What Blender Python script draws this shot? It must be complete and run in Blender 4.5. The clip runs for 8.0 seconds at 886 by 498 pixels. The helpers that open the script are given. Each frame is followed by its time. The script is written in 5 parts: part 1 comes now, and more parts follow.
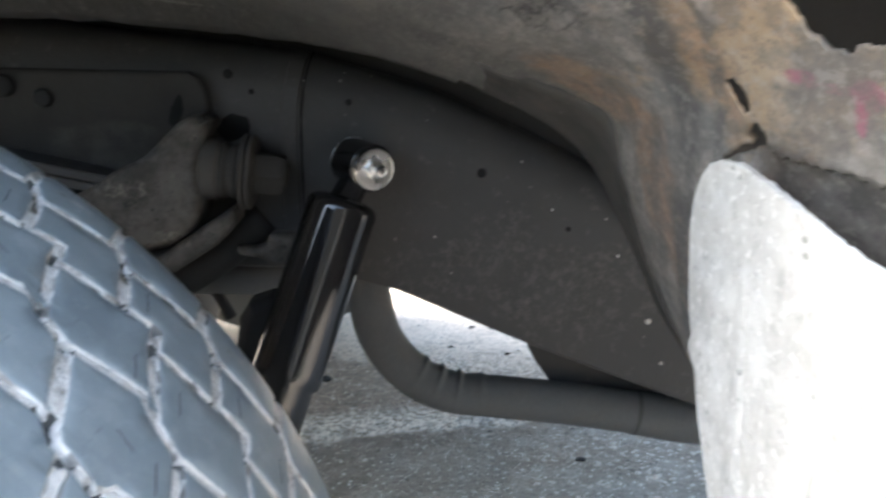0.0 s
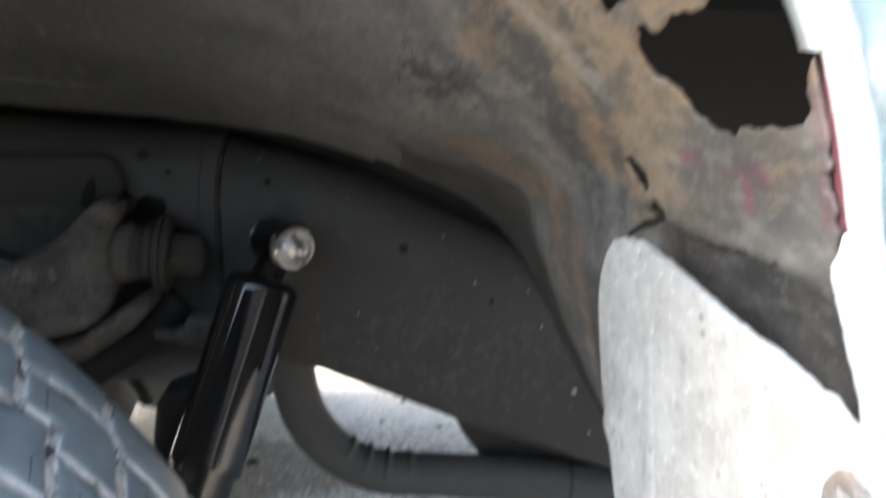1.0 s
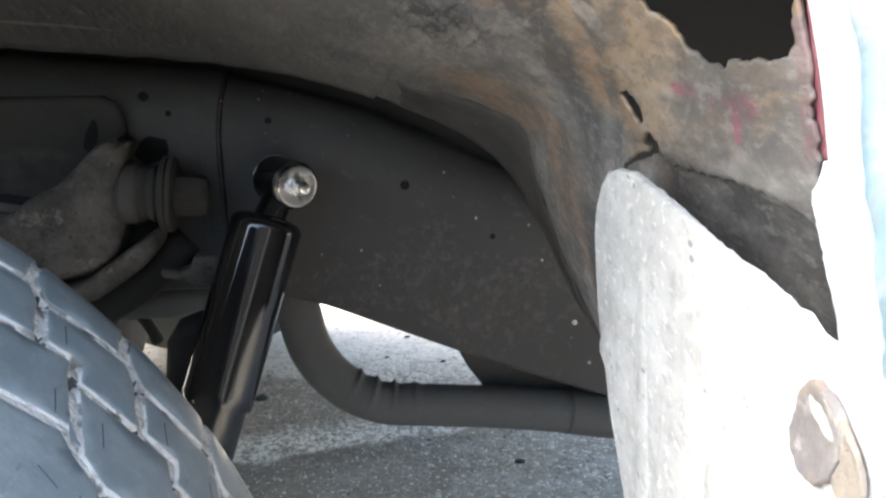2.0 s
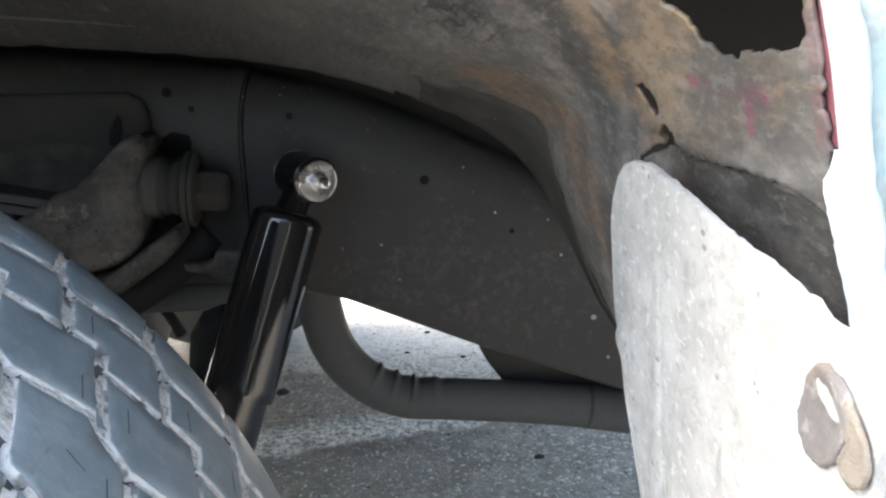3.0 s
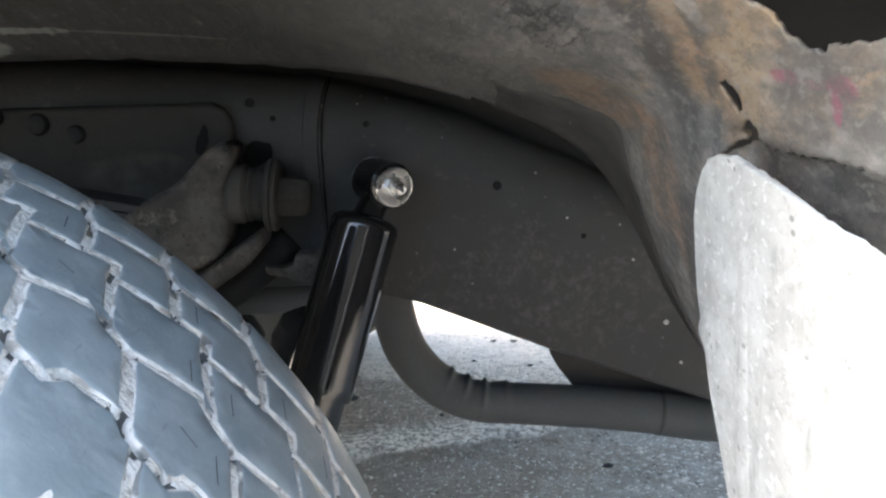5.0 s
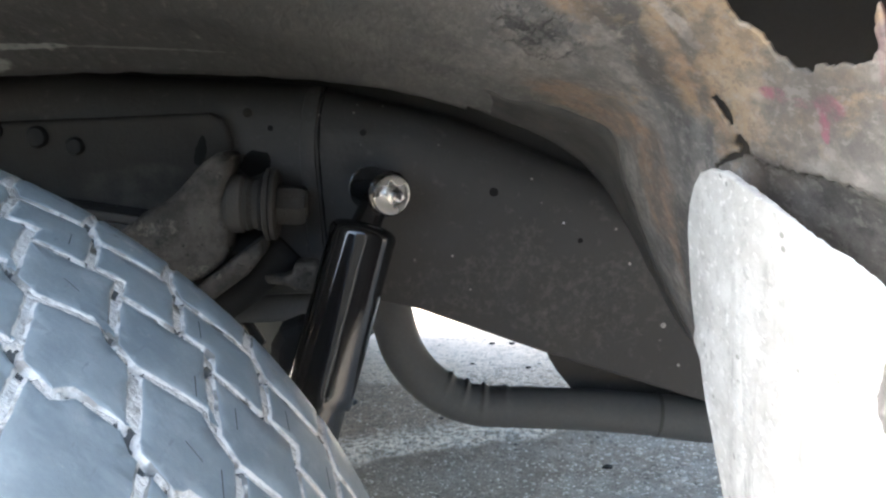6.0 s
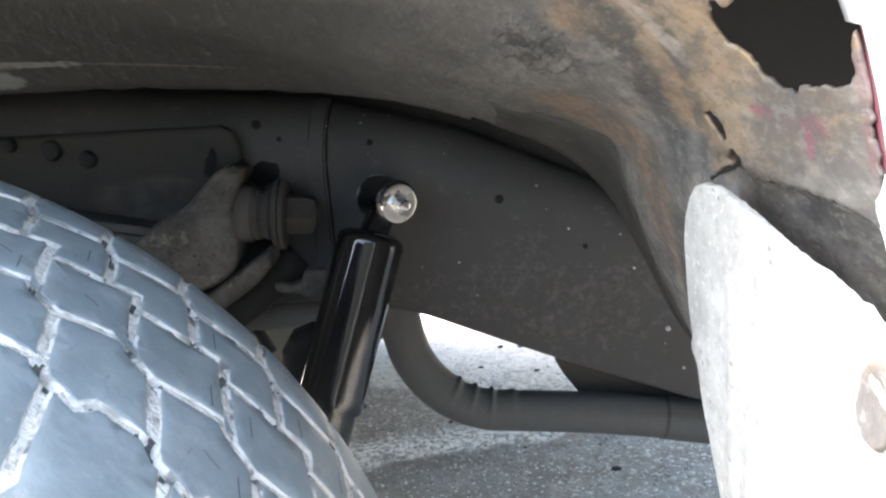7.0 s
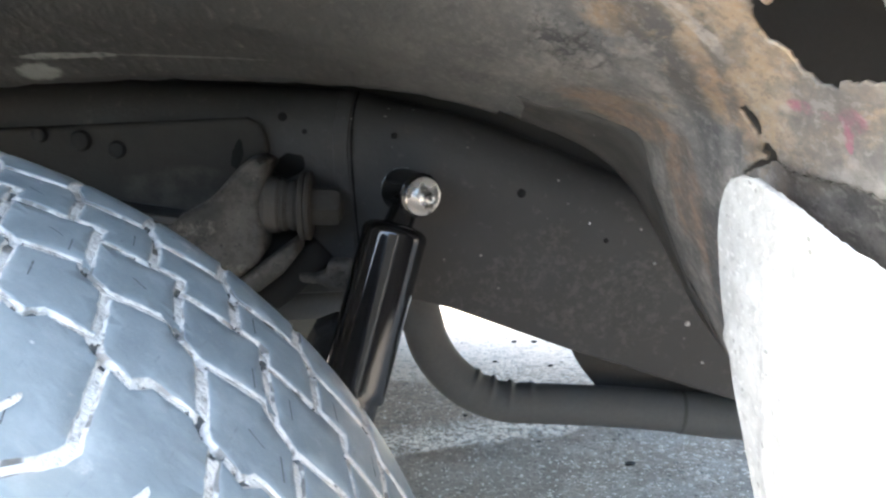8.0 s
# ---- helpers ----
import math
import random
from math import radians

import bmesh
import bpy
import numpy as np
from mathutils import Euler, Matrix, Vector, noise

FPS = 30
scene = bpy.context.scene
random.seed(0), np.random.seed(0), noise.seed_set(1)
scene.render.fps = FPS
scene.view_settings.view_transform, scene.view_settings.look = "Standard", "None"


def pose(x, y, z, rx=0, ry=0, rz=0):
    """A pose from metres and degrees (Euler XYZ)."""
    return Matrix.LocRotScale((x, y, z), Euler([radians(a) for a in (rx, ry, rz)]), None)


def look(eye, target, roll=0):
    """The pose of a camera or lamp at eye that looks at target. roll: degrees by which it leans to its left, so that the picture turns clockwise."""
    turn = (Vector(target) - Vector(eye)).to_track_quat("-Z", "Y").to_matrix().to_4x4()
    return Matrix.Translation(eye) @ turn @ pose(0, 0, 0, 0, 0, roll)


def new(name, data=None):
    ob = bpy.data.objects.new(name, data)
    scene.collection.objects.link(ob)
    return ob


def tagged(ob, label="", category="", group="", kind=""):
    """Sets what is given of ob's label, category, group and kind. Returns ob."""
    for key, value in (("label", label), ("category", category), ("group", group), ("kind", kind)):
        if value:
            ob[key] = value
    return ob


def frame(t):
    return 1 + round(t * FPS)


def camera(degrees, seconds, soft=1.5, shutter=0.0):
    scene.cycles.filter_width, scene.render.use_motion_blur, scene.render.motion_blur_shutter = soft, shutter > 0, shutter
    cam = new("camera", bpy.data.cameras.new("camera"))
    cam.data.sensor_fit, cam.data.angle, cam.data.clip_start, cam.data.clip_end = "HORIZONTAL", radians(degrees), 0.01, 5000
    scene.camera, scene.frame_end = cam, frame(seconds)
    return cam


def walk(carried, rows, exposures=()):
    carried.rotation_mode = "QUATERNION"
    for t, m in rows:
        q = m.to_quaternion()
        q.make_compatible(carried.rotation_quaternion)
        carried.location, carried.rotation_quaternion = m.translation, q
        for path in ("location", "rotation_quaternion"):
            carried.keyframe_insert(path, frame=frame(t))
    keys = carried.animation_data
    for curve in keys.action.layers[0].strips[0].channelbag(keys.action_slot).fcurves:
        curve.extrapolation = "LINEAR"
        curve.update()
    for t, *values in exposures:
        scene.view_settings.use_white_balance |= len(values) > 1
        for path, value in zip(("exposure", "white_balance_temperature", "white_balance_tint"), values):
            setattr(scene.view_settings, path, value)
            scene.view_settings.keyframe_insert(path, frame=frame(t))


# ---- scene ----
import collections

cam = camera(55.3, 8.0, soft=2.3, shutter=0.75)
EYE, TILT = 0.80, -15.0
ROWS = [
    (0.0, 0.0000, 0.0000, 0.0000, 0.00, 0.00, -0.00),
    (0.2, 0.0044, 0.0015, 0.0003, -1.53, 0.33, 0.13),
    (0.3, 0.0066, 0.0022, 0.0004, -2.39, 0.25, 0.20),
    (0.5, 0.0109, 0.0037, 0.0007, -3.15, 0.38, 0.34),
    (0.7, 0.0100, 0.0029, 0.0022, -4.22, 0.94, 0.96),
    (0.8, 0.0095, 0.0025, 0.0030, -3.94, 1.08, 1.28),
    (0.9, 0.0090, 0.0021, 0.0038, -3.95, 2.74, 1.59),
    (1.0, 0.0085, 0.0017, 0.0045, -4.61, 4.73, 1.91),
    (1.1, 0.0080, -0.0008, 0.0055, -4.90, 6.15, 2.03),
    (1.2, 0.0075, -0.0034, 0.0065, -5.12, 7.10, 2.14),
    (1.3, 0.0070, -0.0059, 0.0075, -5.36, 7.08, 2.26),
    (1.4, 0.0066, -0.0084, 0.0085, -5.31, 6.76, 2.38),
    (1.5, 0.0061, -0.0109, 0.0095, -5.38, 6.54, 2.50),
    (1.6, 0.0064, -0.0107, 0.0081, -5.54, 6.06, 2.58),
    (1.7, 0.0067, -0.0105, 0.0067, -5.38, 4.78, 2.66),
    (1.8, 0.0070, -0.0103, 0.0053, -5.01, 2.53, 2.75),
    (1.9, 0.0073, -0.0101, 0.0040, -4.43, 0.92, 2.83),
    (2.0, 0.0076, -0.0099, 0.0026, -4.46, 0.47, 2.91),
    (2.1, 0.0077, -0.0104, 0.0023, -4.36, 0.22, 2.90),
    (2.2, 0.0078, -0.0109, 0.0021, -4.05, 0.15, 2.88),
    (3.3, 0.0086, -0.0162, -0.0007, -2.62, 0.56, 2.72),
    (3.5, 0.0087, -0.0171, -0.0012, -2.18, 1.21, 2.69),
    (3.7, 0.0072, -0.0210, -0.0006, -1.92, 1.43, 3.11),
    (3.8, 0.0065, -0.0230, -0.0003, -1.25, 1.39, 3.33),
    (4.0, 0.0050, -0.0269, 0.0003, -0.68, 0.73, 3.75),
    (4.1, 0.0008, -0.0251, -0.0063, -0.37, -0.10, 3.57),
    (4.2, -0.0030, -0.0232, -0.0183, -0.59, 0.50, 2.56),
    (4.3, -0.0045, -0.0214, -0.0220, -0.72, 0.10, 2.40),
    (4.4, -0.0060, -0.0196, -0.0185, -0.48, 0.50, 2.40),
    (4.5, -0.0029, -0.0178, -0.0122, 0.04, 0.33, 2.98),
    (4.6, -0.0037, -0.0205, -0.0114, 0.13, 0.85, 2.79),
    (4.7, -0.0030, -0.0233, -0.0103, 0.22, 0.72, 2.90),
    (4.8, -0.0034, -0.0260, -0.0096, 0.79, 1.01, 2.81),
    (5.0, -0.0038, -0.0314, -0.0079, 1.16, 1.34, 2.70),
    (5.2, -0.0039, -0.0328, -0.0067, 1.19, 1.55, 2.84),
    (6.3, -0.0043, -0.0402, 0.0000, 1.09, 1.39, 3.57),
    (6.5, -0.0044, -0.0416, 0.0013, 1.77, 1.72, 3.70),
    (6.7, -0.0035, -0.0462, 0.0016, 1.91, 1.18, 3.85),
    (6.8, -0.0030, -0.0485, 0.0018, 1.52, 1.48, 3.92),
    (7.0, -0.0021, -0.0531, 0.0022, 1.55, 1.63, 4.07),
    (7.2, -0.0077, -0.0558, 0.0008, 1.90, 1.20, 3.99),
    (7.3, -0.0105, -0.0571, 0.0001, 2.14, 1.26, 3.95),
    (7.5, -0.0161, -0.0598, -0.0013, 2.64, 1.45, 3.87),
    (7.7, -0.0159, -0.0615, -0.0010, 2.60, 1.50, 3.65),
    (7.8, -0.0158, -0.0623, -0.0009, 2.23, 0.99, 3.55),
    (7.9, -0.0157, -0.0631, -0.0007, 2.01, 1.23, 3.44),
    (8.0, -0.0157, -0.0640, -0.0006, 2.22, 1.39, 3.34),
]
walk(cam, [(t, pose(0, 0, EYE, TILT, 0, 0) @ pose(x, y, z, 90 + pitch, roll, yaw)) for t, x, y, z, yaw, pitch, roll in ROWS],
     exposures=[(0.0, 3.20, 6400, 3), (0.5, 3.30, 6400, 3), (0.8, 2.85, 6400, 3), (1.0, 2.90, 6400, 3), (1.5, 3.40, 6400, 3), (2.0, 3.15, 6400, 3), (2.2, 2.92, 6400, 3), (3.3, 2.92, 6400, 3), (3.5, 2.98, 6400, 3), (5.0, 3.10, 6400, 3), (6.5, 3.40, 6400, 3), (8.0, 3.58, 6400, 3)])

# ---- world and light ----
world = bpy.data.worlds.new("sky")
scene.world = world
world.use_nodes = True
wt = world.node_tree
sky = wt.nodes.new("ShaderNodeTexSky")
sky.sky_type, sky.sun_disc = "NISHITA", False
sky.sun_elevation, sky.sun_rotation = radians(51), radians(280)
sky.air_density, sky.dust_density, sky.ozone_density = 1.0, 5.0, 0.6
wt.links.new(sky.outputs[0], wt.nodes["Background"].inputs[0])
wt.nodes["Background"].inputs[1].default_value = 0.15
sun_data = bpy.data.lights.new("sun", "SUN")
sun_data.energy, sun_data.angle, sun_data.color = 1.3, radians(16), (1.0, 0.95, 0.88)
sun = new("sun", sun_data)
sun.matrix_world = look((-4.0, 0.7, 5.0), (0, 0, 0))


WHEEL, TREAD = Vector((-0.442, 0.29, 0.40)), 0.405


# ---- materials ----
class Nodes:
    """A short way to write node materials: every call returns an output socket."""

    def __init__(self, name):
        self.mat = bpy.data.materials.new(name)
        self.mat.use_nodes = True
        self.t = self.mat.node_tree
        self.bsdf = self.t.nodes["Principled BSDF"]
        self.pos = self.t.nodes.new("ShaderNodeTexCoord").outputs["Object"]
        self.grain = self.pos

    def put(self, socket, value):
        if isinstance(value, bpy.types.NodeSocket):
            self.t.links.new(value, socket)
        elif isinstance(value, tuple) and len(value) == 3 and socket.type == "RGBA":
            socket.default_value = (*value, 1)
        else:
            socket.default_value = value

    def scaled(self, sx, sy, sz, rz=0.0):
        n = self.t.nodes.new("ShaderNodeMapping")
        n.inputs["Scale"].default_value = (sx, sy, sz)
        n.inputs["Rotation"].default_value = (0, 0, rz)
        self.t.links.new(self.pos, n.inputs[0])
        return n.outputs[0]

    def noise(self, scale, detail=4.0, rough=0.55, vector=None, distortion=0.0):
        n = self.t.nodes.new("ShaderNodeTexNoise")
        n.inputs["Scale"].default_value, n.inputs["Detail"].default_value = scale, detail
        n.inputs["Roughness"].default_value, n.inputs["Distortion"].default_value = rough, distortion
        self.t.links.new(vector or self.grain, n.inputs["Vector"])
        return n.outputs["Fac"]

    def cells(self, scale, randomness=1.0, vector=None):
        n = self.t.nodes.new("ShaderNodeTexVoronoi")
        n.inputs["Scale"].default_value, n.inputs["Randomness"].default_value = scale, randomness
        self.t.links.new(vector or self.grain, n.inputs["Vector"])
        return n.outputs["Distance"]

    def ramp(self, fac, lo, hi, a=0.0, b=1.0):
        n = self.t.nodes.new("ShaderNodeMapRange")
        n.interpolation_type = "SMOOTHSTEP"
        self.put(n.inputs["Value"], fac)
        for key, v in (("From Min", lo), ("From Max", hi), ("To Min", a), ("To Max", b)):
            self.put(n.inputs[key], v)
        return n.outputs["Result"]

    def math(self, op, a, b=0.0):
        n = self.t.nodes.new("ShaderNodeMath")
        n.operation = op
        self.put(n.inputs[0], a)
        self.put(n.inputs[1], b)
        return n.outputs[0]

    def mix(self, fac, a, b):
        n = self.t.nodes.new("ShaderNodeMix")
        n.data_type = "RGBA"
        self.put(n.inputs[0], fac)
        self.put(n.inputs[6], a)
        self.put(n.inputs[7], b)
        return n.outputs[2]

    def axes(self):
        n = self.t.nodes.new("ShaderNodeSeparateXYZ")
        self.t.links.new(self.pos, n.inputs[0])
        return n.outputs

    def near(self, centre, radii, noise=None, amount=0.6):
        """1 inside an ellipsoid patch with an uneven border, 0 outside."""
        n = self.t.nodes.new("ShaderNodeMapping")
        n.vector_type = "TEXTURE"
        n.inputs["Location"].default_value, n.inputs["Scale"].default_value = centre, radii
        self.t.links.new(self.pos, n.inputs[0])
        le = self.t.nodes.new("ShaderNodeVectorMath")
        le.operation = "LENGTH"
        self.t.links.new(n.outputs[0], le.inputs[0])
        d = le.outputs["Value"]
        if noise is not None:
            d = self.math("ADD", d, self.math("MULTIPLY", self.math("SUBTRACT", noise, 0.5), amount * 4))
        return self.ramp(d, 1.15, 0.8)

    def random(self):
        return self.t.nodes.new("ShaderNodeObjectInfo").outputs["Random"]

    def done(self, colour, rough=0.6, metal=0.0, bump=None, strength=0.3, distance=0.002, spec=None):
        self.put(self.bsdf.inputs["Base Color"], colour)
        self.put(self.bsdf.inputs["Roughness"], rough)
        self.put(self.bsdf.inputs["Metallic"], metal)
        if spec is not None:
            self.put(self.bsdf.inputs["Specular IOR Level"], spec)
        if bump is not None:
            b = self.t.nodes.new("ShaderNodeBump")
            b.inputs["Strength"].default_value, b.inputs["Distance"].default_value = strength, distance
            self.t.links.new(bump, b.inputs["Height"])
            self.t.links.new(b.outputs[0], self.bsdf.inputs["Normal"])
        return self.mat


def make_rubber():
    n = Nodes("tyre rubber")
    big, mid, fine = n.noise(14, 5), n.noise(55, 6, 0.65), n.noise(260, 4)
    dust = n.ramp(mid, 0.42, 0.68)
    col = n.mix(n.math("MULTIPLY", dust, 0.55), (0.258, 0.302, 0.318), (0.385, 0.432, 0.447))
    col = n.mix(n.math("MULTIPLY", n.random(), 0.4), col, (0.312, 0.36, 0.378))
    col = n.mix(n.math("MULTIPLY", n.ramp(big, 0.48, 0.66), 0.45), col, (0.168, 0.205, 0.222))
    col = n.mix(n.math("MULTIPLY", n.ramp(n.noise(120, 5, 0.7), 0.60, 0.70), 0.35), col, (0.42, 0.44, 0.45))
    scuff = n.noise(40, 7, 0.75, n.scaled(3.0, 0.5, 3.0))
    col = n.mix(n.math("MULTIPLY", n.ramp(scuff, 0.40, 0.32), 0.55), col, (0.105, 0.12, 0.13))
    smear = n.noise(22, 6, 0.7, n.scaled(1.0, 2.6, 1.0))
    col = n.mix(n.math("MULTIPLY", n.ramp(smear, 0.52, 0.68), 0.35), col, (0.38, 0.41, 0.42))
    col = n.mix(n.ramp(n.cells(46), 0.06, 0.03), col, (0.60, 0.60, 0.58))
    # sand lies on everything below the worn tread surface, with an uneven edge
    x, y, z = n.axes()
    reach = n.math("SQRT", n.math("ADD", n.math("POWER", n.math("SUBTRACT", x, WHEEL.x), 2.0), n.math("POWER", n.math("SUBTRACT", z, WHEEL.z), 2.0)))
    crown = n.math("MULTIPLY", n.math("POWER", n.math("DIVIDE", n.math("SUBTRACT", y, 0.30), 0.12), 2.0), 0.0025)
    near = n.math("MULTIPLY", n.math("POWER", n.math("MAXIMUM", n.math("SUBTRACT", 0.172, y), 0.0), 2.0), 10.0)
    far = n.math("MULTIPLY", n.math("POWER", n.math("MAXIMUM", n.math("SUBTRACT", y, 0.418), 0.0), 2.0), 7.0)
    depth = n.math("SUBTRACT", n.math("SUBTRACT", TREAD, n.math("ADD", crown, n.math("ADD", near, far))), reach)
    depth = n.math("ADD", depth, n.math("MULTIPLY", n.math("SUBTRACT", n.noise(90, 5, 0.7), 0.5), 0.0011))
    sand = n.mix(n.ramp(n.noise(75, 6, 0.7), 0.36, 0.56), (0.34, 0.315, 0.28), (0.72, 0.70, 0.66))
    sand = n.mix(n.math("MULTIPLY", n.ramp(n.noise(38, 3, 0.6), 0.56, 0.62), 0.8), sand, (0.13, 0.13, 0.125))
    lodged = n.math("MULTIPLY", n.ramp(depth, 0.00015, 0.0005), n.ramp(y, 0.448, 0.438))
    col = n.mix(lodged, col, sand)
    return n.done(col, n.ramp(lodged, 0.0, 1.0, n.ramp(big, 0.3, 0.7, 0.30, 0.46), 0.9), 0.0, n.math("ADD", mid, fine), 0.3, 0.0010, n.ramp(lodged, 0.0, 1.0, 0.9, 0.2))


def make_dust():
    n = Nodes("groove dust")
    col = n.mix(n.ramp(n.noise(70, 6, 0.7), 0.34, 0.52), (0.34, 0.315, 0.275), (0.74, 0.71, 0.66))
    col = n.mix(n.ramp(n.math("ADD", n.cells(34), n.math("MULTIPLY", n.noise(160, 3), 0.2)), 0.34, 0.20), col, (0.17, 0.155, 0.132))
    return n.done(col, 0.9, 0.0, n.math("ADD", n.noise(150, 4), n.noise(420, 3)), 0.9, 0.002)


def make_liner():
    n = Nodes("undercoated rusty sheet metal")
    x, y, z = n.axes()
    n.grain = n.scaled(1.0, 0.45, 1.0)
    big, mid, fine = n.noise(5, 6, 0.6), n.noise(24, 6, 0.65), n.noise(130, 5, 0.65)
    # streaks run down the housing, drifting inboard
    across = n.math("ADD", y, n.math("MULTIPLY", z, 0.75))
    down = n.math("SUBTRACT", x, z)
    join = n.t.nodes.new("ShaderNodeCombineXYZ")
    n.put(join.inputs[0], n.math("MULTIPLY", across, 1.0))
    n.put(join.inputs[1], n.math("MULTIPLY", down, 1.0))
    n.put(join.inputs[2], n.math("MULTIPLY", y, 0.4))
    run = join.outputs[0]
    streak, thin = n.noise(17, 8, 0.70, run), n.noise(34, 5, 0.62, run)

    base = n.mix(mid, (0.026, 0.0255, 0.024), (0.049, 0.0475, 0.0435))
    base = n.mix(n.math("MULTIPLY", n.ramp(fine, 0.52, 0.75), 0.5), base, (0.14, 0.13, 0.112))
    base = n.mix(n.math("MULTIPLY", n.ramp(n.cells(30), 0.10, 0.04), n.ramp(big, 0.5, 0.6)), base, (0.16, 0.15, 0.13))

    # base tone pales along x towards the rear, up to the rusty belt
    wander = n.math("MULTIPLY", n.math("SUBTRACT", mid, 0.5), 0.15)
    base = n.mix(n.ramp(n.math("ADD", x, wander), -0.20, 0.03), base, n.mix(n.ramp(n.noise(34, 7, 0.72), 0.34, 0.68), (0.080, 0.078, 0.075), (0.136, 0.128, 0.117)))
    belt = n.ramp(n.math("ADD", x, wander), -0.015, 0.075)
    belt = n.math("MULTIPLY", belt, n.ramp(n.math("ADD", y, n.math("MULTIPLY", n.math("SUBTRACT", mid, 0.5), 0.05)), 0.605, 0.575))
    patch = n.noise(27, 8, 0.74)
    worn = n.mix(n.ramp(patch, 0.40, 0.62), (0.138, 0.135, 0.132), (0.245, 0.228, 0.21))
    worn = n.mix(n.math("MULTIPLY", n.ramp(streak, 0.52, 0.42), 0.4), worn, (0.14, 0.13, 0.118))
    worn = n.mix(n.math("MULTIPLY", n.ramp(thin, 0.56, 0.74), 0.22), worn, (0.33, 0.275, 0.22))
    worn = n.mix(n.math("MULTIPLY", n.ramp(thin, 0.46, 0.34), 0.25), worn, (0.14, 0.132, 0.124))
    worn = n.mix(n.math("MULTIPLY", n.ramp(fine, 0.55, 0.72), 0.55), worn, (0.36, 0.315, 0.275))
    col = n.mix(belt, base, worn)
    # bright scale by the hole, orange bloom near the fold
    tan = n.near((0.10, 0.300, 0.812), (0.085, 0.085, 0.075), mid, 0.55)
    flake = n.mix(n.ramp(mid, 0.35, 0.65), (0.285, 0.192, 0.110), (0.315, 0.242, 0.168))
    flake = n.mix(n.math("MULTIPLY", n.ramp(n.noise(70, 5, 0.7), 0.56, 0.68), 0.6), flake, (0.36, 0.215, 0.10))
    flake = n.mix(n.math("MULTIPLY", n.ramp(fine, 0.5, 0.7), 0.7), flake, (0.30, 0.26, 0.225))
    col = n.mix(n.math("MULTIPLY", tan, 0.85), col, flake)
    for c, r, amount in (((0.10, 0.545, 0.757), (0.05, 0.065, 0.026), 0.75), ((0.125, 0.49, 0.69), (0.05, 0.050, 0.075), 0.75), ((0.11, 0.345, 0.79), (0.03, 0.012, 0.03), 0.55)):
        bloom = n.near(c, r, mid, 0.8)
        col = n.mix(n.math("MULTIPLY", bloom, amount), col, n.mix(n.ramp(n.noise(55, 6, 0.7), 0.36, 0.64), (0.130, 0.099, 0.080), (0.27, 0.172, 0.108)))
    mottle = n.math("MULTIPLY", n.ramp(n.noise(58, 6, 0.75), 0.50, 0.40), n.ramp(x, 0.0, 0.06))
    col = n.mix(n.math("MULTIPLY", mottle, 0.6), col, (0.13, 0.118, 0.104))
    # tar bands and a blistered patch
    for at, wide, amount in ((0.970, 0.028, 0.9), (1.022, 0.014, 0.5), (0.928, 0.009, 0.7), (1.078, 0.010, 0.3)):
        off = n.math("ABSOLUTE", n.math("SUBTRACT", n.math("ADD", across, n.math("MULTIPLY", n.math("SUBTRACT", mid, 0.5), 0.05)), at))
        band = n.math("MULTIPLY", n.ramp(off, wide, wide * 0.35), n.ramp(streak, 0.30, 0.44))
        band = n.math("MULTIPLY", band, n.math("MULTIPLY", belt, n.ramp(n.noise(42, 6, 0.7), 0.36, 0.52)))
        col = n.mix(n.math("MULTIPLY", band, amount), col, (0.062, 0.062, 0.063))
    clump = n.noise(62, 5, 0.7, n.scaled(1.0, 0.30, 1.0))
    blister = n.near((0.045, 0.445, 0.812), (0.026, 0.040, 0.022), clump, 0.8)
    col = n.mix(n.math("MULTIPLY", blister, n.ramp(clump, 0.46, 0.56)), col, (0.05, 0.049, 0.048))
    scrape = n.math("MULTIPLY", n.near((0.085, 0.318, 0.822), (0.05, 0.006, 0.03), fine, 0.5), n.ramp(thin, 0.42, 0.55))
    col = n.mix(n.math("MULTIPLY", scrape, 0.5), col, (0.42, 0.39, 0.36))
    # grime below the seam
    lower = n.ramp(n.math("ADD", z, n.math("MULTIPLY", n.math("SUBTRACT", mid, 0.5), 0.03)), 0.766, 0.754)
    grime = n.math("MULTIPLY", lower, n.ramp(y, 0.36, 0.31))
    col = n.mix(n.math("MULTIPLY", grime, 0.85), col, n.mix(n.ramp(n.noise(60, 7, 0.75), 0.40, 0.60), (0.030, 0.0285, 0.028), (0.105, 0.098, 0.093)))
    film = n.near((0.117, 0.245, 0.776), (0.06, 0.060, 0.022), mid, 0.5)
    col = n.mix(n.math("MULTIPLY", film, 0.75), col, n.mix(n.ramp(n.noise(48, 7, 0.72), 0.38, 0.62), (0.085, 0.079, 0.075), (0.185, 0.163, 0.142)))
    for c, r, amount in (((0.1165, 0.280, 0.7828), (0.03, 0.013, 0.0030), 0.6), ((0.118, 0.262, 0.7805), (0.03, 0.016, 0.0018), 0.4), ((0.1188, 0.239, 0.7795), (0.03, 0.0085, 0.0042), 0.62), ((0.120, 0.244, 0.772), (0.03, 0.004, 0.006), 0.5)):
        red = n.math("MULTIPLY", n.near(c, r, mid, 0.8), n.ramp(n.noise(110, 5, 0.65), 0.36, 0.56))
        col = n.mix(n.math("MULTIPLY", red, amount), col, (0.27, 0.055, 0.115))
